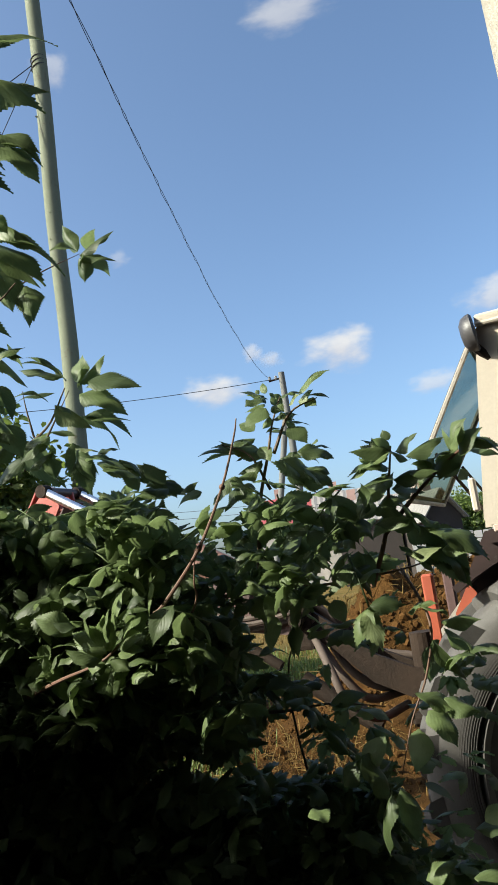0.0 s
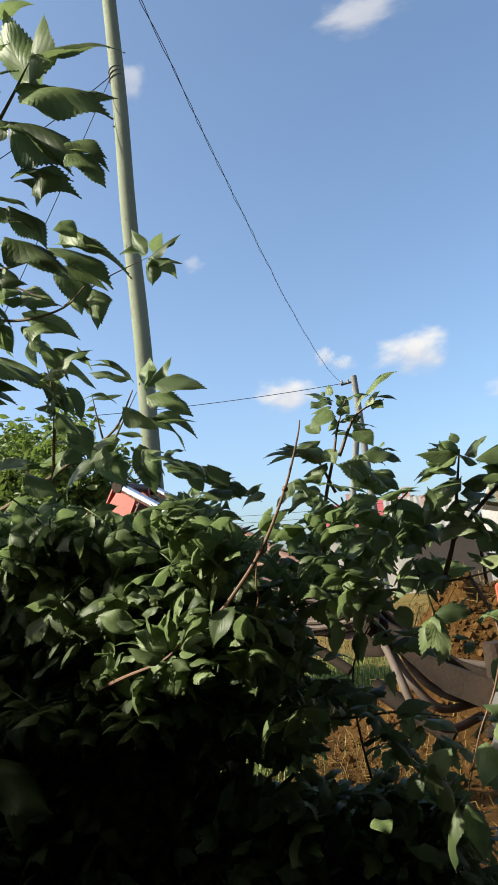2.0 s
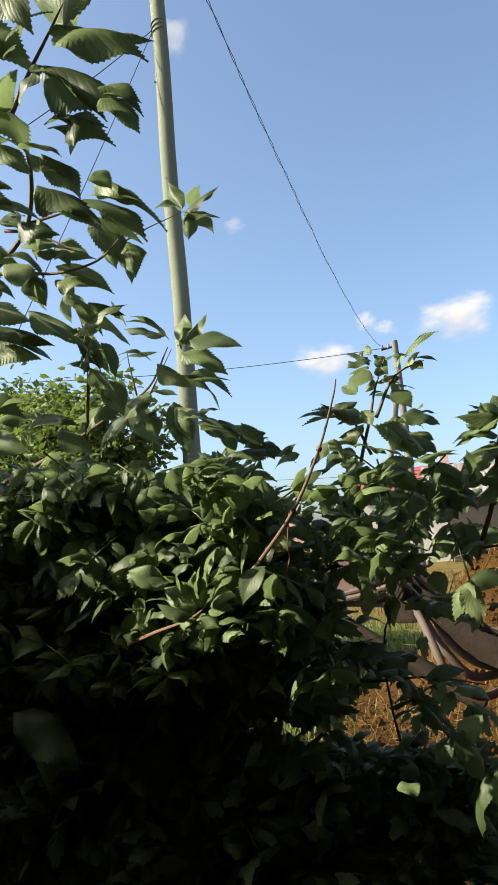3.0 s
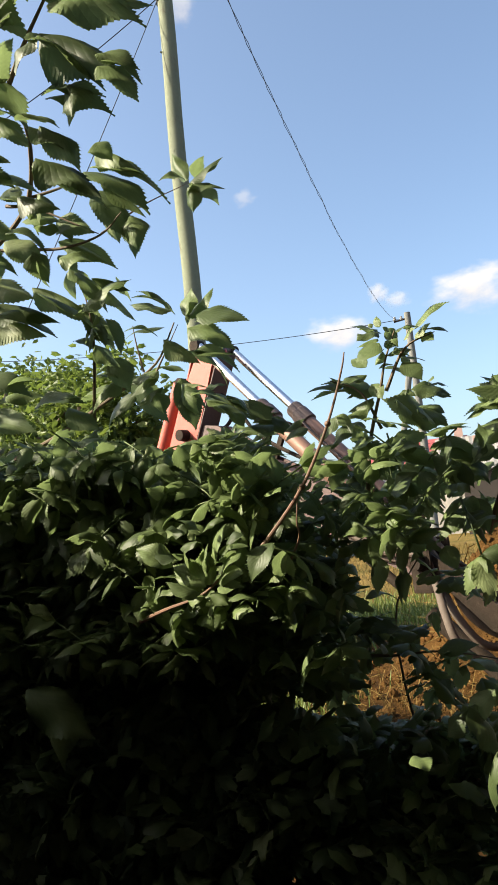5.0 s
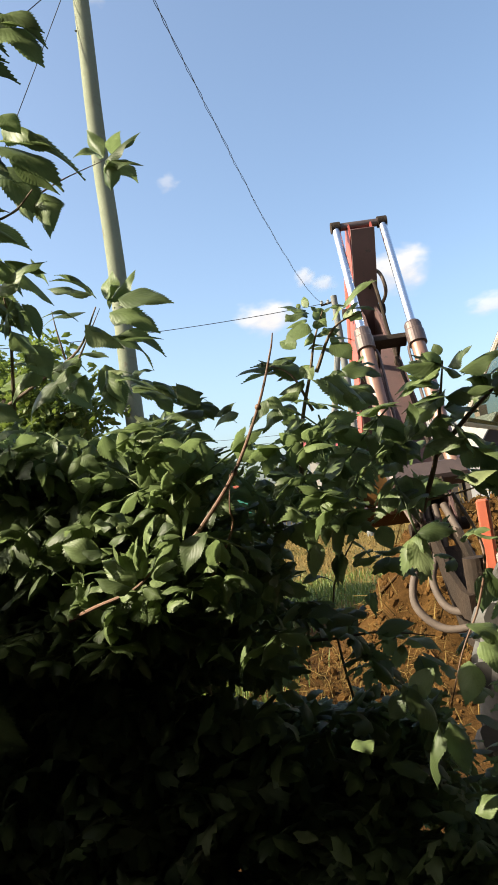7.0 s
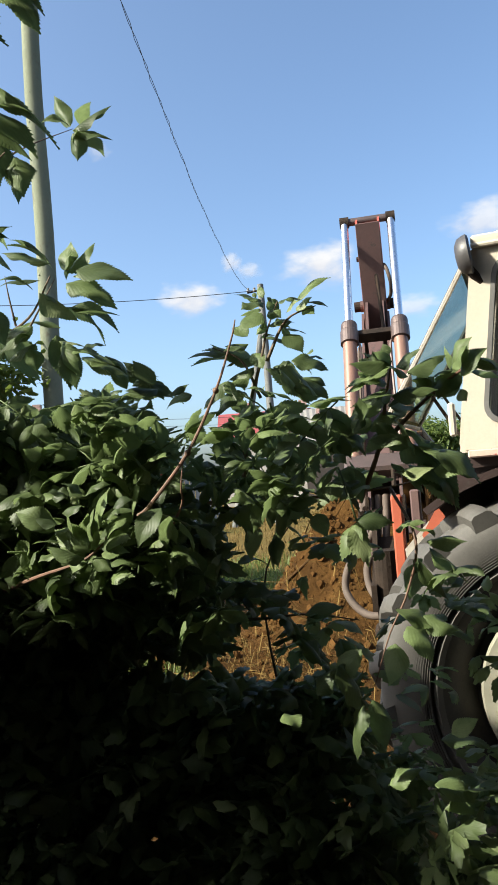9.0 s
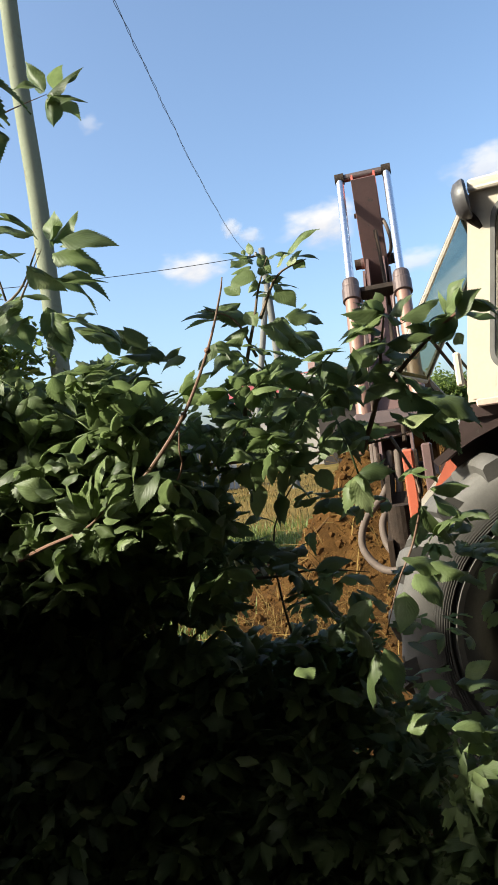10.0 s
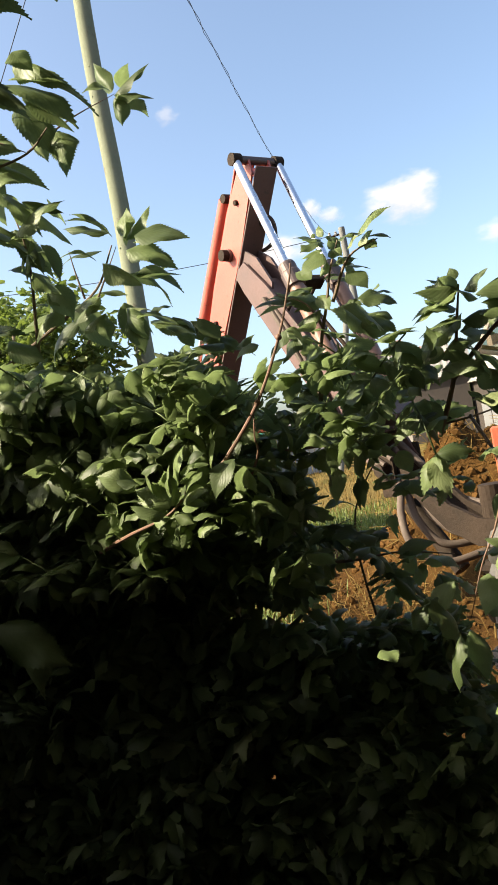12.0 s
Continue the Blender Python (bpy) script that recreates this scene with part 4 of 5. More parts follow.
# seconds, swing, boom lift, stick tilt, bucket curl in degrees
DIG = [(0.0, -67.4, 12.8, -37.1, 10), (0.5, -67.1, 13.3, -37.1, 5), (1.0, -65.8, 14.0, -35.5, 0), (1.5, -66.0, 14.0, -36.0, -5), (2.0, -66.4, 13.9, -36.8, -10),
       (2.5, -67.5, 10.8, -36.9, -18), (3.0, -68.6, 7.7, -36.9, -25), (3.5, -63.7, 10.4, -36.8, -35), (3.7, -63.2, 12.7, -36.0, -38), (4.5, -60.5, 22.5, -29.0, -45),
       (5.3, -53.9, 32.6, -22.3, -50), (5.5, -47.5, 35.3, -16.0, -50), (6.0, -37.3, 42.6, -31.0, -52), (6.5, -20.4, 49.2, -30.3, -50), (7.0, -7.2, 53.3, -28.7, -45),
       (7.2, -2.1, 52.3, -29.5, -40), (8.0, 8.5, 51.3, -26.5, -10), (8.8, 12.7, 50.6, -24.5, 20), (9.0, 12.4, 50.9, -24.4, 25), (9.5, 12.2, 50.4, -27.1, 35),
       (10.0, 12.2, 50.5, -24.8, 45), (10.5, 5.7, 50.9, -28.9, 38), (11.0, -7.5, 53.1, -38.1, 25), (11.5, -26.6, 53.9, -45.3, 15), (12.0, -41.2, 53.4, -36.1, 10)]


def digger_poses():
    """The pose of every moving digger part in the tractor's space, row by row."""
    back = TRACTOR.inverted()
    keys = {}
    for t, swing, lift_a, tilt, curl in DIG:
        turn = pose(0, 0, 0, 0, 0, -swing)
        base = Matrix.Translation(SWING) @ turn
        m_boom = base @ pose(0, REACH, 0, lift_a)
        m_stick = base @ Matrix.Translation((0, REACH + BOOM_LEN * math.cos(radians(lift_a)), BOOM_LEN * math.sin(radians(lift_a)))) @ pose(0, 0, 0, -tilt)
        rows = [(swing_post, base), (boom, m_boom), (stick, m_stick), (bucket, m_stick @ Matrix.Translation((0, 0, -STICK_LOW)) @ pose(0, 0, 0, curl))]
        for s, barrel, piston in cylinders:
            a, b = m_boom @ Vector((s * BAR / 2, *CYL_AT)), m_stick @ Vector((s * BAR / 2, 0, STICK_TOP))
            rows += [(barrel, Matrix.Translation(a) @ aim(a, b)), (piston, Matrix.Translation(b) @ aim(a, b))]
        a, b = base @ Vector((0, 0.30, -0.62)), m_boom @ Vector((0, 0.55, -0.14))
        rows += [(lift, Matrix.Translation(a) @ aim(a, b)), (lift_rod, Matrix.Translation(b) @ aim(a, b))]
        for ob, m in rows:
            keys.setdefault(ob, []).append((t, back @ m))
    return keys

# ---------- elder shrub ----------
LEAF_S = (0.0, 0.03, 0.10, 0.22, 0.36, 0.50, 0.64, 0.77, 0.88, 0.95, 1.0)
LEAF_W = (0.05, 0.30, 0.62, 0.90, 1.0, 0.93, 0.74, 0.48, 0.21, 0.08, 0.0)


def leaflet(bm, m, rng, teeth=19, width=0.27, columns=3):
    """One toothed, arched and quilted leaflet along +y, one unit long before m, with uv: x across, y along."""
    uv = bm.loops.layers.uv.verify()
    dome, fold = rng.uniform(-0.05, 0.50), rng.uniform(-0.45, 0.40)
    arch, hook = rng.uniform(0.02, 0.15), rng.uniform(0.0, 0.40)
    twist, bend = rng.uniform(-0.55, 0.55), rng.uniform(-0.09, 0.09)
    wave, phase, quilt = rng.uniform(0.05, 0.30), rng.uniform(0, 6), rng.uniform(0.008, 0.022)
    wide, lop = width * rng.uniform(0.85, 1.2), rng.uniform(-0.08, 0.08)
    sides = [k / columns for k in range(-columns, columns + 1)]
    rows = []
    for k in range(teeth * 2 + 1):
        s = k / (teeth * 2)
        w = wide * float(np.interp(s, LEAF_S, LEAF_W))
        tip = 0 < k < teeth * 2
        grow = (1.04 if k % 2 else 0.93) if tip else 1.0
        ahead = (0.62 / teeth if k % 2 else 0.0) if tip else 0.0
        z = arch * 4 * s * (1 - s) - hook * max(0.0, s - 0.62) ** 1.5
        c, sn = math.cos(twist * (s - 0.3)), math.sin(twist * (s - 0.3))
        row = []
        for side in sides:
            edge = abs(side)
            x = side * w * (grow if edge == 1 else 1.0) * (1 + lop * (1 if side > 0 else -1)) + bend * math.sin(math.pi * s)
            up = fold * edge * w - dome * side * side * w + wave * w * edge * math.sin(9 * s + phase + 2 * side)
            up += quilt * w * (abs(math.sin(math.pi * 7 * (s - 0.22 * edge))) - 0.6) * min(1.0, 2.5 * edge) * (1 - 0.4 * edge)
            row.append((bm.verts.new(m @ Vector((x * c - up * sn, s + (ahead if edge == 1 else 0) + 0.06 * edge * w, z + up * c + x * sn))), 0.5 + 0.5 * side, s))
        rows.append(row)
    for a, b in zip(rows, rows[1:]):
        for j in range(2 * columns):
            fc = bm.faces.new((a[j][0], a[j + 1][0], b[j + 1][0], b[j][0]))
            for lp, q in zip(fc.loops, (a[j], a[j + 1], b[j + 1], b[j])):
                lp[uv].uv = (q[1], q[2])


def mesh_of(name, bm, *mats):
    data = bpy.data.meshes.new(name)
    for fc in bm.faces:
        fc.smooth = True
    bm.to_mesh(data)
    bm.free()
    for m in mats:
        data.materials.append(m)
    return data


RNG = random.Random(21)
LEAFLETS = []
for k in range(36):
    bm = bmesh.new()
    leaflet(bm, Matrix(), RNG)
    LEAFLETS.append(mesh_of("leaf", bm, LEAF))


def compound(name, mat_leaf, pairs, rng, teeth=10):
    """A pinnate leaf along +y, about one unit long."""
    bm = bmesh.new()
    tube(bm, [(0, 0, 0), (0, 0.3, 0.03), (0, 0.62, 0.01)], 0.010, 5)
    for k in range(pairs):
        y = 0.16 + 0.46 * k / max(1, pairs - 1)
        for s in (-1, 1):
            m = Matrix.Translation((0, y, 0.02)) @ pose(0, 0, 0, rng.uniform(-42, 8), s * rng.uniform(-30, 38), -s * rng.uniform(48, 80)) @ Matrix.Scale(rng.uniform(0.34, 0.44), 4)
            leaflet(bm, m, rng, teeth, 0.27, 2)
    leaflet(bm, Matrix.Translation((0, 0.62, 0.01)) @ pose(0, 0, 0, rng.uniform(-20, 5), 0, rng.uniform(-12, 12)) @ Matrix.Scale(0.44, 4), rng, teeth, 0.27, 2)
    return mesh_of(name, bm, mat_leaf)


COMPOUND = [compound("leaf", LEAF, 2 + k % 2, RNG) for k in range(7)]

shrub = thing("elder_shrub", "elder shrub with toothed dark green leaves in half shade", "shrub")
SPRIG = random.Random(4)


def spray(d, face, extra, rows, small=0.75, scale=1.0):
    """Leaflets about d metres off, from stalk to tip in slopes right and up; some get a neighbour."""
    rng = SPRIG
    rows = [(a, b, a + scale * (a2 - a), b + scale * (b2 - b)) for a, b, a2, b2 in rows]
    more = []
    for a, b, a2, b2 in rows:
        if rng.random() < extra:
            a0, b0, k = a + rng.uniform(-14, 14), b + rng.uniform(-14, 14), small * rng.uniform(0.7, 1.1)
            more.append((a0, b0, a0 + k * (a2 - a) + rng.uniform(-26, 26), b0 + k * (b2 - b) + rng.uniform(-22, 22)))
    for a, b, a2, b2 in rows + more:
        d0 = d + rng.uniform(-0.05, 0.05)
        p, q = place(a, b, d0), place(a2, b2, d0 + rng.uniform(-0.03, 0.03))
        y = (q - p).normalized()
        nrm = Vector(face) + Vector((rng.uniform(-0.45, 0.45), rng.uniform(-0.4, 0.35), rng.uniform(-0.2, 0.2)))
        z = (nrm - y * nrm.dot(y)).normalized()
        x = y.cross(z)
        size = min(0.15, (q - p).length * 1.14)
        wide = min(1.2, max(0.85, 0.075 / size)) * rng.uniform(0.9, 1.15)
        o = new("leaf", rng.choice(LEAFLETS))
        o.parent = shrub
        o.matrix_basis = Matrix.Translation(p) @ Matrix((x, y, z)).transposed().to_4x4() @ Matrix.Diagonal((size * wide, size, size, 1))


UP = (-0.25, -0.42, 0.86)
spray(0.95, UP, 0.4, [(-397, 787, -267, 786), (-418, 730, -266, 693), (-406, 738, -446, 859), (-406, 738, -390, 846), (-507, 702, -440, 763), (-499, 781, -448, 814), (-471, 858, -410, 874), (-520, 824, -467, 754), (-541, 878, -480, 849), (-438, 674, -476, 630)])
spray(1.2, UP, 0.0, [(-479, -295, -439, -418), (-498, -296, -351, -389)])
spray(0.95, UP, 0.9, [(-425, 721, -261, 669), (-453, 682, -330, 580), (-585, 765, -442, 659), (-341, 632, -287, 606), (-344, 614, -289, 564), (-440, 584, -350, 572), (-547, 651, -475, 549), (-446, 537, -390, 473), (-464, 539, -399, 499), (-538, 570, -472, 517), (-549, 479, -461, 446), (-457, 478, -354, 413), (-529, 613, -490, 670), (-577, 522, -501, 494), (-484, 433, -424, 414), (-382, 593, -400, 540)])
spray(1.15, UP, 0.9, [(-369, 489, -302, 446), (-387, 459, -236, 361), (-370, 428, -320, 356), (-318, 385, -307, 340), (-459, 433, -442, 391), (-519, 435, -467, 383), (-428, 389, -480, 394), (-431, 391, -381, 372), (-362, 397, -340, 353), (-515, 367, -457, 334), (-553, 338, -505, 319), (-431, 359, -351, 319), (-426, 335, -382, 328), (-462, 334, -447, 296), (-562, 413, -497, 372), (-572, 370, -525, 353)])
spray(1.3, UP, 0.65, [(-418, 317, -379, 260), (-379, 295, -327, 240), (-479, 294, -364, 226), (-551, 276, -434, 243), (-556, 255, -467, 226), (-366, 238, -348, 190), (-348, 299, -327, 265), (-406, 262, -358, 200), (-384, 194, -413, 208), (-380, 202, -347, 171), (-570, 317, -486, 284), (-358, 180, -333, 137), (-397, 203, -366, 226)])
spray(1.45, UP, 0.6, [(-576, 161, -498, 139), (-549, 125, -475, 131), (-567, 101, -494, 85), (-484, 114, -413, 120), (-431, 112, -387, 82), (-369, 143, -413, 120), (-347, 150, -387, 110), (-586, 196, -539, 168)])
spray(1.25, UP, 0.3, [(-400, 251, -333, 290), (-409, 313, -364, 257)])
spray(1.45, UP, 0.3, [(-238, 422, -193, 452), (-238, 422, -191, 414), (-234, 422, -199, 394), (-242, 427, -264, 466), (-242, 427, -277, 433), (-238, 418, -233, 385), (-229, 430, -216, 457)])
spray(1.55, UP, 0.3, [(-336, 153, -289, 93), (-328, 127, -371, 79), (-260, 145, -242, 82), (-226, 115, -167, 87), (-167, 95, -119, 78), (-155, 73, -96, 57), (-206, 50, -142, 29), (-319, 152, -264, 158)])
spray(1.5, UP, 0.3, [(57, 110, 102, 101), (60, 110, 82, 95), (-31, 121, -76, 118), (-16, 110, -47, 131), (-1, 110, -69, 108), (7, 102, -24, 87)])
spray(1.3, UP, 0.3, [(41, 99, 79, 58), (68, 87, 104, 63), (83, 30, 131, 17), (79, 49, 129, 64), (45, 34, 91, 7), (30, 64, -1, 72), (-35, 79, -58, 49), (-16, 64, -47, 72), (15, 49, -16, 30), (121, 26, 91, -12), (129, 18, 156, -12), (60, -5, 30, -35), (-77, 64, -108, 49), (-8, 41, 22, 18), (-123, 72, -163, 72), (-127, 79, -153, 108), (-108, 64, -85, 79), (-165, 72, -199, 99), (-215, 110, -167, 93), (-237, 125, -188, 110)])
spray(1.3, UP, 0.3, [(-245, 125, -234, 79)])
spray(1.3, UP, 0.3, [(190, 102, 135, 73), (183, 106, 156, 121), (190, 106, 171, 121), (198, 102, 226, 124), (198, 64, 144, 52), (213, 72, 250, 72), (213, 95, 259, 118), (274, 102, 296, 138), (282, 110, 338, 101), (297, 118, 343, 86), (190, 49, 253, 60), (160, 18, 198, 35), (152, 30, 128, 9), (213, 18, 245, -6), (228, -5, 306, -44), (228, -27, 277, -81), (198, -35, 234, -67), (137, -35, 152, -75), (163, -58, 121, -82), (183, 79, 152, 95)])
spray(1.3, UP, 0.3, [(251, 79, 228, 49), (167, 49, 141, 37), (198, 11, 160, -12)])
spray(1.25, UP, 0.3, [(213, -111, 247, -123), (240, -134, 288, -131), (244, -142, 291, -182), (228, -157, 267, -205), (221, -165, 215, -207), (198, -226, 253, -250), (236, -234, 278, -250), (213, -249, 245, -291), (198, -272, 190, -321), (198, -119, 232, -108), (91, -341, 114, -310), (152, -279, 121, -329), (121, -302, 152, -356), (167, -348, 183, -409), (198, -341, 232, -363), (190, -463, 228, -444), (251, -463, 301, -482), (259, -402, 320, -409), (274, -394, 305, -375), (45, -379, 68, -367)])
YOUNG = [(-119, -89, -158, -153), (-165, -92, -173, -134), (-222, -157, -283, -136), (-222, -142, -251, -90), (-215, -134, -211, -79), (-207, -142, -172, -92), (-260, -111, -300, -100), (-222, -153, -245, -188), (-211, -157, -180, -176), (-195, -134, -146, -115), (-245, -73, -279, -67), (-222, -73, -260, -50), (-184, -89, -153, -73), (-222, -73, -192, -47), (-203, -165, -215, -199), (-260, -150, -291, -165)]
spray(1.1, UP, 1.0, YOUNG, 0.9, 0.72)
spray(1.14, (-0.5, -0.2, 0.84), 0.6, YOUNG, 0.9, 0.55)
spray(1.5, UP, 0.3, [(-54, -134, -33, -102), (-47, -134, -62, -157), (-1, -134, -8, -108), (37, -119, 31, -166), (7, -111, 1, -154), (91, -96, 104, -124), (68, -89, 45, -119), (53, -111, 76, -134), (-31, -104, -62, -123), (-24, -211, 22, -192), (22, -203, 60, -211), (45, -226, 68, -257), (76, -234, 121, -222), (114, -241, 152, -257), (-69, -173, -31, -165), (-108, -203, -69, -195), (-85, -241, -47, -234), (-16, -165, 22, -165)])
spray(1.5, UP, 0.3, [(17, 193, -5, 196), (17, 190, -7, 183), (15, 181, -9, 172), (17, 175, -11, 155), (21, 163, 11, 148), (26, 193, 39, 177), (24, 196, 34, 188), (19, 196, 15, 210), (52, 177, 63, 190), (63, 181, 82, 195), (69, 188, 102, 186), (72, 183, 86, 176), (39, 168, 52, 157), (44, 160, 54, 140), (47, 146, 70, 126), (26, 157, 57, 163), (15, 140, 34, 144), (63, 111, 100, 102), (67, 109, 82, 116), (52, 109, 34, 102)])
spray(1.5, UP, 0.3, [(74, 113, 99, 113), (26, 177, 41, 170), (-1, 133, -29, 131), (-1, 115, -27, 105), (4, 120, 17, 102), (-5, 128, -31, 124), (46, 107, 61, 102), (-5, 80, -27, 72), (8, 72, 34, 63), (21, 69, 57, 58), (-5, 63, -36, 58)])
spray(1.5, UP, 0.3, [(-266, 235, -321, 265), (-270, 241, -315, 272), (-245, 233, -241, 267), (-247, 228, -214, 265), (-238, 224, -183, 224), (-234, 233, -167, 224), (-247, 215, -187, 188), (-241, 212, -189, 219), (-247, 183, -199, 139), (-241, 182, -183, 154), (-238, 175, -183, 175), (-283, 219, -337, 212), (-292, 206, -337, 217), (-283, 202, -237, 170), (-279, 202, -261, 188), (-292, 157, -334, 144), (-296, 157, -332, 126), (-288, 134, -323, 112), (-296, 126, -288, 99), (-261, 134, -228, 103)])
spray(1.5, UP, 0.3, [(-252, 132, -243, 81), (-257, 137, -225, 132), (-225, 126, -199, 132), (-212, 121, -165, 90), (-194, 117, -167, 95), (-165, 95, -127, 86), (-127, 95, -165, 108), (-163, 72, -107, 66), (-158, 76, -127, 90), (-136, 81, -105, 63), (-216, 59, -189, 45), (-238, 41, -181, 37), (-181, 37, -123, 32), (-189, 41, -218, 61), (-234, 27, -247, 5), (-203, 14, -189, 23)])
spray(1.3, UP, 0.3, [(184, 89, 153, 111), (184, 89, 170, 120), (186, 80, 137, 76), (186, 72, 144, 52), (188, 63, 157, 32), (192, 63, 245, 65), (188, 50, 228, 45), (192, 27, 212, 45), (215, 89, 179, 109), (215, 89, 232, 102), (250, 89, 223, 85), (272, 98, 263, 126), (272, 98, 291, 135), (276, 98, 250, 89), (285, 102, 334, 92), (293, 98, 307, 120), (276, 89, 263, 63), (285, 72, 293, 58), (254, 80, 237, 89), (215, 10, 166, 5)])
spray(1.3, UP, 0.3, [(205, 2, 250, -25), (215, -8, 175, 27), (232, -16, 278, -80), (250, -38, 305, -45), (250, -34, 202, -38), (215, -30, 254, -56), (250, -43, 280, -69), (157, 45, 127, 27), (166, 27, 135, 10), (179, 37, 205, 23), (100, 63, 34, 98), (92, 63, 69, 89), (96, 45, 144, 5), (82, 50, 131, 58), (69, 37, 39, 23), (100, 10, 135, -16)])


def stem(name, material, r, *pts):
    """A tapering woody stem through slopes right and up with a distance."""
    part(name, tube(bmesh.new(), smooth_path([place(*q) for q in pts], 5), lambda s: r * (1 - 0.75 * s), 8), material, shrub, smooth=True)


stem("stem", BARK, 0.0062, (-660, 250, 1.2), (-575, 335, 1.2), (-518, 373, 1.2), (-475, 430, 1.15), (-468, 524, 1.05), (-497, 597, 1.0), (-525, 654, 0.97), (-590, 789, 0.95))
stem("stem", BARK, 0.0042, (-499, 599, 1.0), (-469, 663, 0.97), (-433, 727, 0.95), (-408, 775, 0.95))
stem("stem", BARK, 0.0045, (-640, 345, 1.25), (-574, 352, 1.2), (-500, 354, 1.18), (-427, 348, 1.16), (-363, 362, 1.15), (-330, 392, 1.15))
stem("stem", BARK, 0.0035, (-513, 421, 1.18), (-462, 411, 1.16), (-365, 364, 1.15))
stem("stem", BARK, 0.0030, (-470, 430, 1.15), (-420, 440, 1.15), (-380, 455, 1.15))
stem("stem", REDTWIG, 0.0022, (-363, 364, 1.2), (-300, 400, 1.3), (-238, 424, 1.45))
stem("stem", BARK, 0.0045, (-391, 80, 1.45), (-389, 119, 1.42), (-385, 193, 1.35), (-387, 240, 1.3), (-400, 290, 1.3))
stem("stem", BARK, 0.0025, (-315, 157, 1.5), (-325, 198, 1.5), (-330, 225, 1.5))
stem("stem", BARK, 0.0025, (-296, 156, 1.5), (-278, 191, 1.5), (-262, 222, 1.5))
stem("stem", BARK, 0.006, (-520, 40, 1.6), (-449, 73, 1.55), (-358, 128, 1.55), (-298, 168, 1.55), (-269, 225, 1.55))
stem("twig", REDTWIG, 0.0042, (-150, -100, 1.2), (-134, -85, 1.2), (-83, -14, 1.2), (-45, 70, 1.2), (-24, 140, 1.2), (-19, 166, 1.2))
stem("twig", REDTWIG, 0.0028, (-125, -150, 1.25), (-92, -88, 1.22), (-92, -60, 1.2), (-89, -15, 1.2))
stem("branch", REDTWIG, 0.0055, (-160, -120, 1.3), (-90, -88, 1.35), (0, -78, 1.45), (90, -74, 1.5), (180, -62, 1.5), (230, -50, 1.45))
stem("branch", REDTWIG, 0.0045, (-330, -200, 1.25), (-280, -180, 1.16), (-225, -160, 1.1), (-190, -130, 1.1))
stem("stem", BARK, 0.0048, (-8, -60, 1.5), (0, 40, 1.5), (16, 110, 1.5), (24, 150, 1.5), (38, 190, 1.5))
stem("stem", BARK, 0.0035, (16, 60, 1.5), (-10, 110, 1.5), (-50, 128, 1.5))
stem("stem", BARK, 0.004, (24, 110, 1.5), (50, 165, 1.5), (90, 185, 1.5))
stem("stem", REDTWIG, 0.0055, (150, -80, 1.35), (175, -10, 1.3), (185, 60, 1.3), (192, 110, 1.3))
stem("stem", REDTWIG, 0.005, (175, -10, 1.3), (230, 50, 1.3), (290, 100, 1.3), (330, 112, 1.3))
stem("stem", REDTWIG, 0.0032, (190, -60, 1.35), (225, -130, 1.25), (215, -200, 1.25), (190, -260, 1.25), (170, -330, 1.25))
stem("stem", BARK, 0.004, (-60, -240, 1.5), (20, -238, 1.5), (80, -232, 1.5), (150, -240, 1.5))
stem("stem", BARK, 0.008, (-300, -600, 1.9), (-260, -300, 1.8), (-200, -100, 1.6), (-150, 0, 1.55))
stem("stem", BARK, 0.006, (-230, -700, 1.9), (-190, -350, 1.8), (-110, -130, 1.6), (-8, -60, 1.5))
stem("stem", BARK, 0.0045, (120, -700, 1.7), (60, -420, 1.65), (20, -200, 1.6), (70, -85, 1.5))
for a, b, d in ((-83, -14, 1.2), (-45, 70, 1.2), (-190, -130, 1.1)):
    bm = bmesh.new()
    bmesh.ops.create_icosphere(bm, subdivisions=2, radius=0.0055)
    part("twig_node", moved(bm, Matrix.Translation(place(a, b, d))), REDTWIG, shrub, smooth=True)


def dense(a, b):
    """How thickly the shrub stands along a line of sight, 0 to 1."""
    top = 22 + 20 * math.sin(a / 37) + 15 * math.sin(a / 17 + 1)
    if a < -170:
        top += 24
    if a > 120:
        top -= (a - 120) * 0.9
    if b > top:
        return 0.0
    if a > 150 and b > -430:                     # open beside the wheel
        return 0.025
    if a > 235 and b > -560:
        return 0.10
    if a > 90 and b < -400:
        return 0.6
    if -55 < a <= 150 and -335 < b < -92:        # the gap towards the dug soil
        return 0.02 if b > -190 else (0.20 if b > -228 and a < 85 else 0.05)
    if -180 < a < -55 and -335 < b < -278:          # low gap towards the weeds
        return 0.04
    if -120 < a < -70 and -68 < b < -26:          # a hole towards the street
        return 0.0
    if -200 < a <= -55 and -205 < b < -85:
        return 0.75
    if b > -95 and a > -130:                     # the ragged top
        return 0.25 if math.sin(a / 15 + 1.3 * math.sin(b / 21)) * math.sin(b / 14 + a / 37) > -0.25 else 0.06
    return 1.0


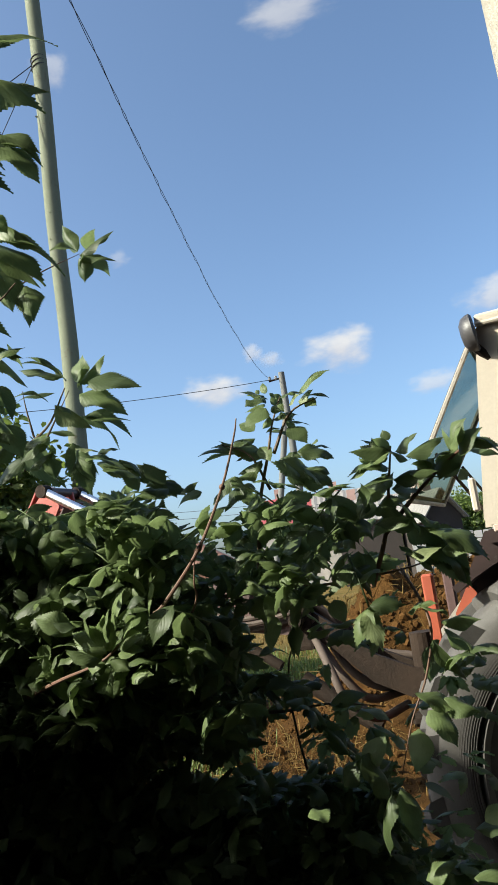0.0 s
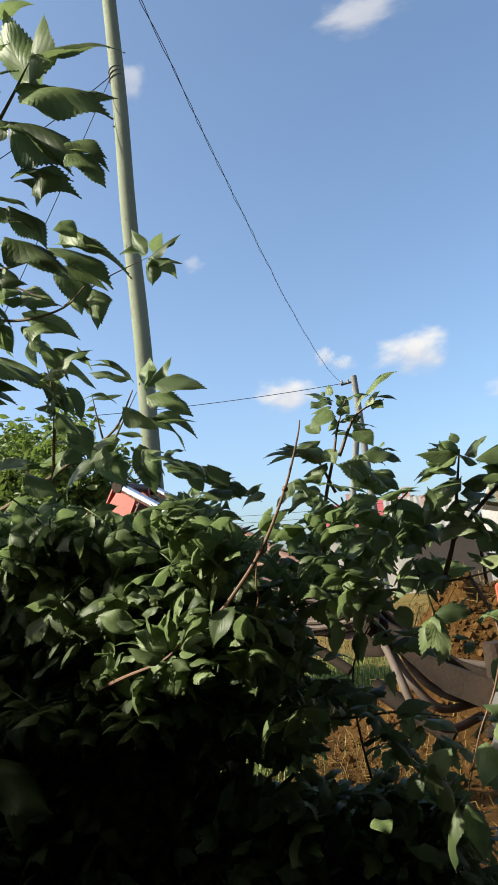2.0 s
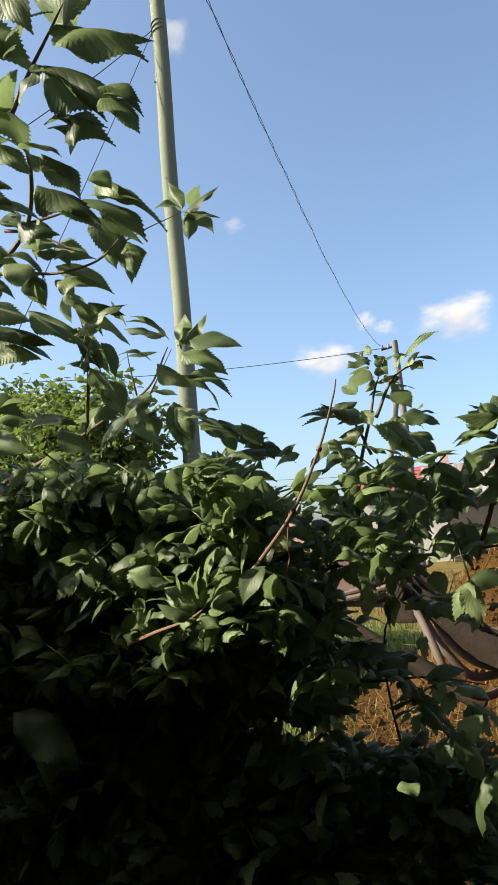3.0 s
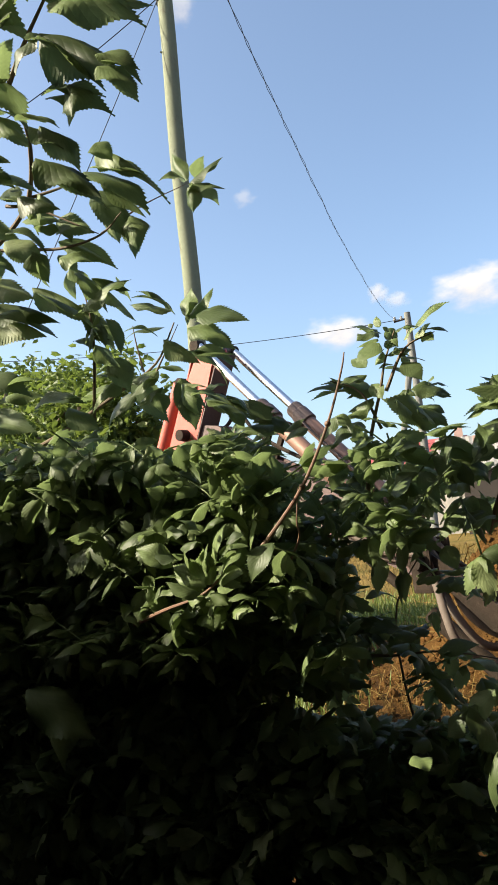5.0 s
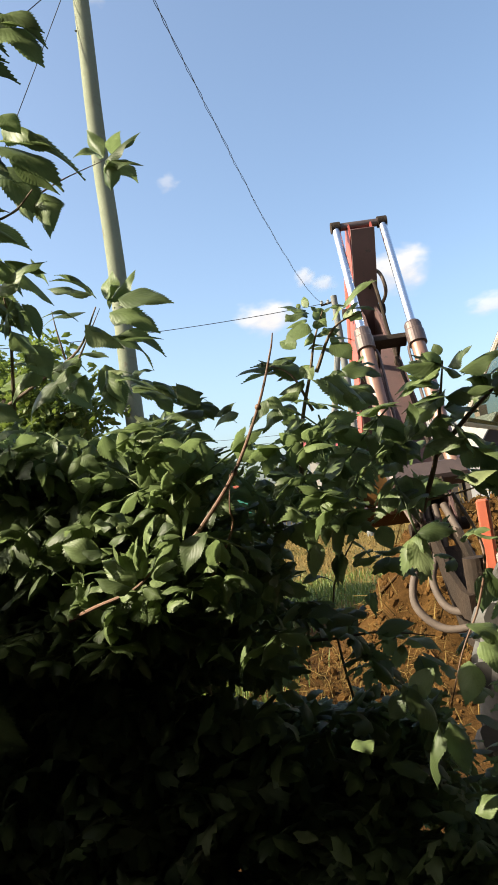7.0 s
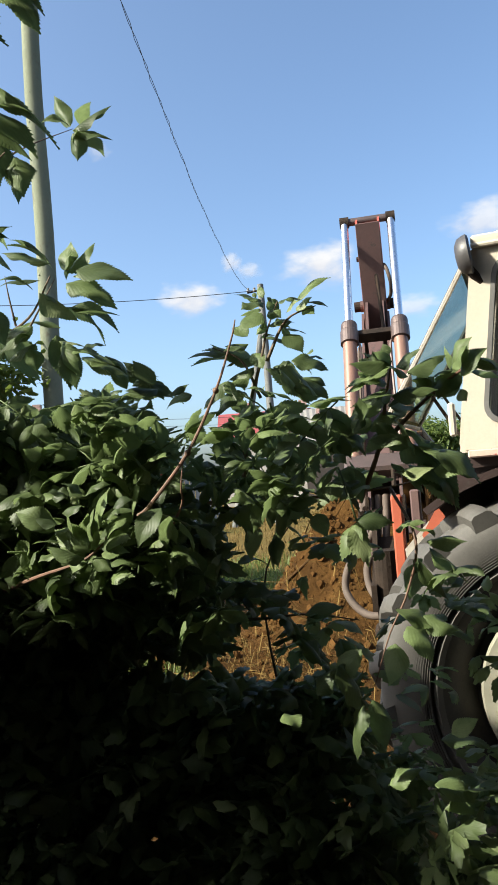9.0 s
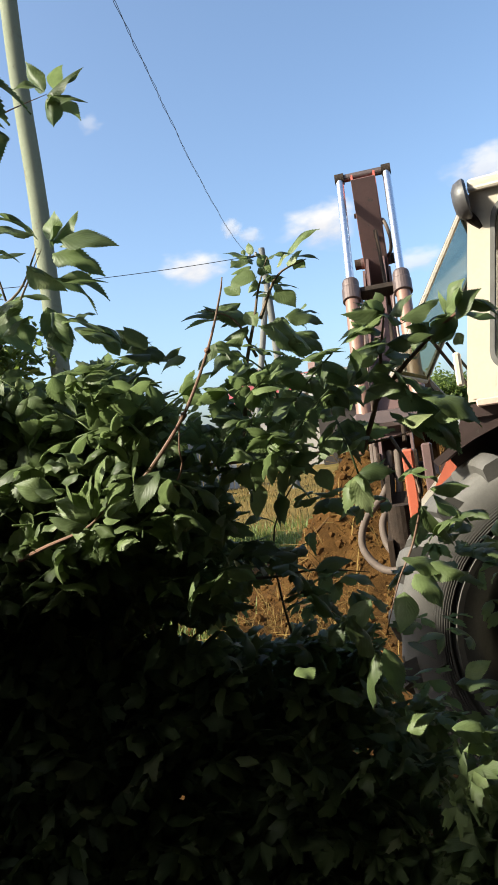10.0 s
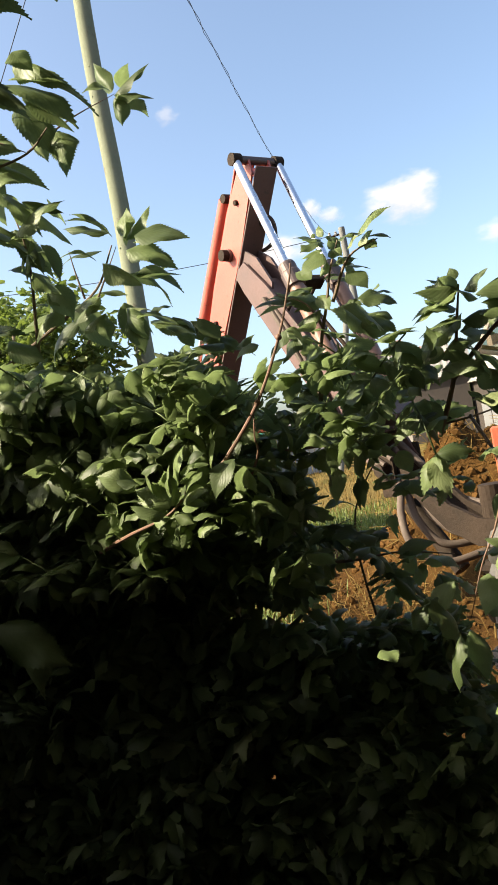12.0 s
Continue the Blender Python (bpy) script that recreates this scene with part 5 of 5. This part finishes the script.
def joined(name, pieces, material, parent):
    """Many turned copies of small meshes as one part: pieces are (mesh, matrix)."""
    cache, cos, tops, uvs, start = {}, [], [], [], 0
    for me, m in pieces:
        if me not in cache:
            co = np.empty(len(me.vertices) * 3)
            me.vertices.foreach_get("co", co)
            uv = np.zeros(len(me.loops) * 2)
            if me.uv_layers:
                me.uv_layers[0].data.foreach_get("uv", uv)
            cache[me] = (co.reshape(-1, 3), np.array([tuple(q.vertices) for q in me.polygons if len(q.vertices) == 4]), uv)
        co, quads, uv = cache[me]
        k = np.array(m)
        cos.append(co @ k[:3, :3].T + k[:3, 3])
        tops.append(quads + start)
        uvs.append(uv.reshape(-1, 2)[-0:])
        start += len(co)
    data = bpy.data.meshes.new(name)
    quads = np.concatenate(tops)
    data.from_pydata(np.concatenate(cos).tolist(), [], quads.tolist())
    if all(len(u) == 4 * len(t) for u, t in zip(uvs, tops)):
        data.uv_layers.new(name="uv").data.foreach_set("uv", np.concatenate(uvs).ravel())
    data.polygons.foreach_set("use_smooth", np.ones(len(quads), dtype=bool))
    data.materials.append(material)
    ob = new(name, data)
    ob.parent = parent
    return tagged(ob, kind="stuff")


def quad_compound(pairs, rng, teeth=5, columns=2):
    bm = bmesh.new()
    for k in range(pairs):
        y = 0.16 + 0.46 * k / max(1, pairs - 1)
        for s in (-1, 1):
            m = Matrix.Translation((0, y, 0.02)) @ pose(0, 0, 0, rng.uniform(-42, 8), s * rng.uniform(-30, 38), -s * rng.uniform(48, 80)) @ Matrix.Scale(rng.uniform(0.34, 0.44), 4)
            leaflet(bm, m, rng, teeth, 0.27, columns)
    leaflet(bm, Matrix.Translation((0, 0.62, 0.01)) @ pose(0, 0, 0, rng.uniform(-20, 5), 0, rng.uniform(-12, 12)) @ Matrix.Scale(0.44, 4), rng, teeth, 0.27, columns)
    return mesh_of("leaf", bm, LEAF)


PLAIN = [quad_compound(2 + k % 2, RNG) for k in range(6)]
INNER = [quad_compound(2 + k % 2, RNG, 3, 1) for k in range(4)]


def filler():
    """The body of the shrub: whole leaves set through its depth, the nearest ones as parts."""
    rng = random.Random(11)
    rows = []
    while len(rows) < 5600:
        a, b = rng.uniform(-640, 420), rng.uniform(-860, -330) if rng.random() < 0.5 else rng.uniform(-345, 58)
        if rng.random() > dense(a, b):
            continue
        if b < -250 and a < 260:                  # under the leafy roof, further in
            d = rng.uniform(1.42, 2.0 if a < -200 else 1.9)
        elif a > 120:
            d = rng.uniform(1.2, 1.62)
        else:
            d = rng.uniform(1.22, 2.15 if a < -200 else (2.0 if a < -60 else 1.7))
        p = place(a, b, d)
        if p.z < 0.05:
            continue
        length = rng.uniform(0.115, 0.175)
        m = Matrix.Translation(p) @ pose(0, 0, 0, rng.uniform(-62, 38), rng.uniform(-52, 52), rng.uniform(0, 360)) @ Matrix.Translation((0, -0.5 * length, 0)) @ Matrix.Scale(length, 4)
        rows.append((d + (0.0 if b > -330 else 3.0), b, m))
    rows.sort(key=lambda r: r[0])
    for d, b, m in rows[:280]:
        o = new("leaf", rng.choice(COMPOUND))
        o.parent = rest
        o.matrix_basis = m
    crown = [(rng.choice(PLAIN if b > -345 else INNER), m) for d, b, m in rows[280:]]
    for k in range(95):                          # unseen leaves added at the left to dapple the shrub with shade
        p = Vector((rng.uniform(-1.62, -0.98), rng.uniform(0.98, 1.75), rng.uniform(2.0, 2.85)))
        crown.append((rng.choice(PLAIN), Matrix.Translation(p) @ pose(0, 0, 0, rng.uniform(-50, 30), rng.uniform(-45, 45), rng.uniform(0, 360)) @ Matrix.Scale(rng.uniform(0.12, 0.17), 4)))
    joined("foliage", crown, LEAF, rest)


rest = thing("elder_thicket", "dense dark elder thicket standing in deep shade", "shrub")
filler()

# ---------- sunny tree beyond the shrub ----------
SMALL = []
for k in range(3):
    bm = bmesh.new()
    for j in range(26):
        m = Matrix.Translation((RNG.gauss(0, 0.09), RNG.gauss(0, 0.09), RNG.gauss(0, 0.09))) @ pose(0, 0, 0, RNG.uniform(-60, 60), RNG.uniform(-60, 60), RNG.uniform(0, 360)) @ Matrix.Scale(RNG.uniform(0.06, 0.095), 4)
        leaflet(bm, m, RNG, 2, 0.30, 1)
    SMALL.append(mesh_of("leaf_clump", bm, FARLEAF))


def tree(name, label, at, tall, spread, clumps, seed, size=1.0):
    rng = random.Random(seed)
    t = thing(name, label, "tree", pose(*at))
    part("trunk", tube(bmesh.new(), smooth_path([(0, 0, -0.1), (0.05, 0, tall * 0.3), (-0.04, 0.03, tall * 0.6), (0.02, 0, tall * 0.9)], 5), lambda s: 0.09 * size * (1 - 0.75 * s), 10), BARK, t, smooth=True)
    tips = []
    for k in range(14):
        a, z = k * 2.4, tall * rng.uniform(0.25, 0.8)
        r = spread * rng.uniform(0.6, 1.0) * math.sqrt(max(0.1, 1 - (z / tall - 0.5) ** 2))
        end = Vector((r * math.cos(a), r * math.sin(a), min(tall, z + tall * rng.uniform(0.1, 0.28))))
        part("limb", tube(bmesh.new(), smooth_path([(0, 0, z * 0.85), end * 0.5 + Vector((0, 0, z * 0.45)), end], 4), lambda s: 0.03 * size * (1 - 0.8 * s), 6), BARK, t, smooth=True)
        tips.append(end)
    crown = []
    for k in range(clumps):
        e = rng.choice(tips)
        s = rng.uniform(0.25, 1.08)
        p = Vector((e.x * s, e.y * s, e.z * (0.62 + 0.38 * s))) + Vector((rng.gauss(0, 0.16), rng.gauss(0, 0.16), rng.gauss(0, 0.13))) * spread * 0.8
        if p.z > 0.2:
            crown.append((rng.choice(SMALL), Matrix.Translation(p) @ pose(0, 0, 0, rng.uniform(-40, 40), rng.uniform(-40, 40), rng.uniform(0, 360)) @ Matrix.Scale(size * rng.uniform(0.8, 1.3), 4)))
    joined("crown", crown, FARLEAF, t)


tree("young_tree", "sunlit young tree with small yellow-green leaves", (-4.15, 9.4, 0), 4.15, 1.35, 520, 31, 1.4)
tree("young_tree", "sunlit bushy tree with small yellow-green leaves", (-5.6, 10.0, 0), 4.5, 1.45, 520, 32, 1.4)
for x, y, h, s in ((9.9, 44, 4.1, 1.5), (11.4, 45, 3.7, 1.5), (13.5, 58, 4.6, 2.6), (10.8, 60, 4.2, 2.6), (17, 62, 5.2, 3), (-18, 60, 5, 3), (-9, 64, 4.5, 3), (6, 66, 4.4, 3)):
    tree("far_tree", "distant rounded green tree by the houses", (x, y, 0), h, s, 150, int(x * 7 + 200), 3.4)


# ---------- movement ----------
def motions():
    for ob, rows in digger_poses().items():
        walk(ob, rows)


motions()
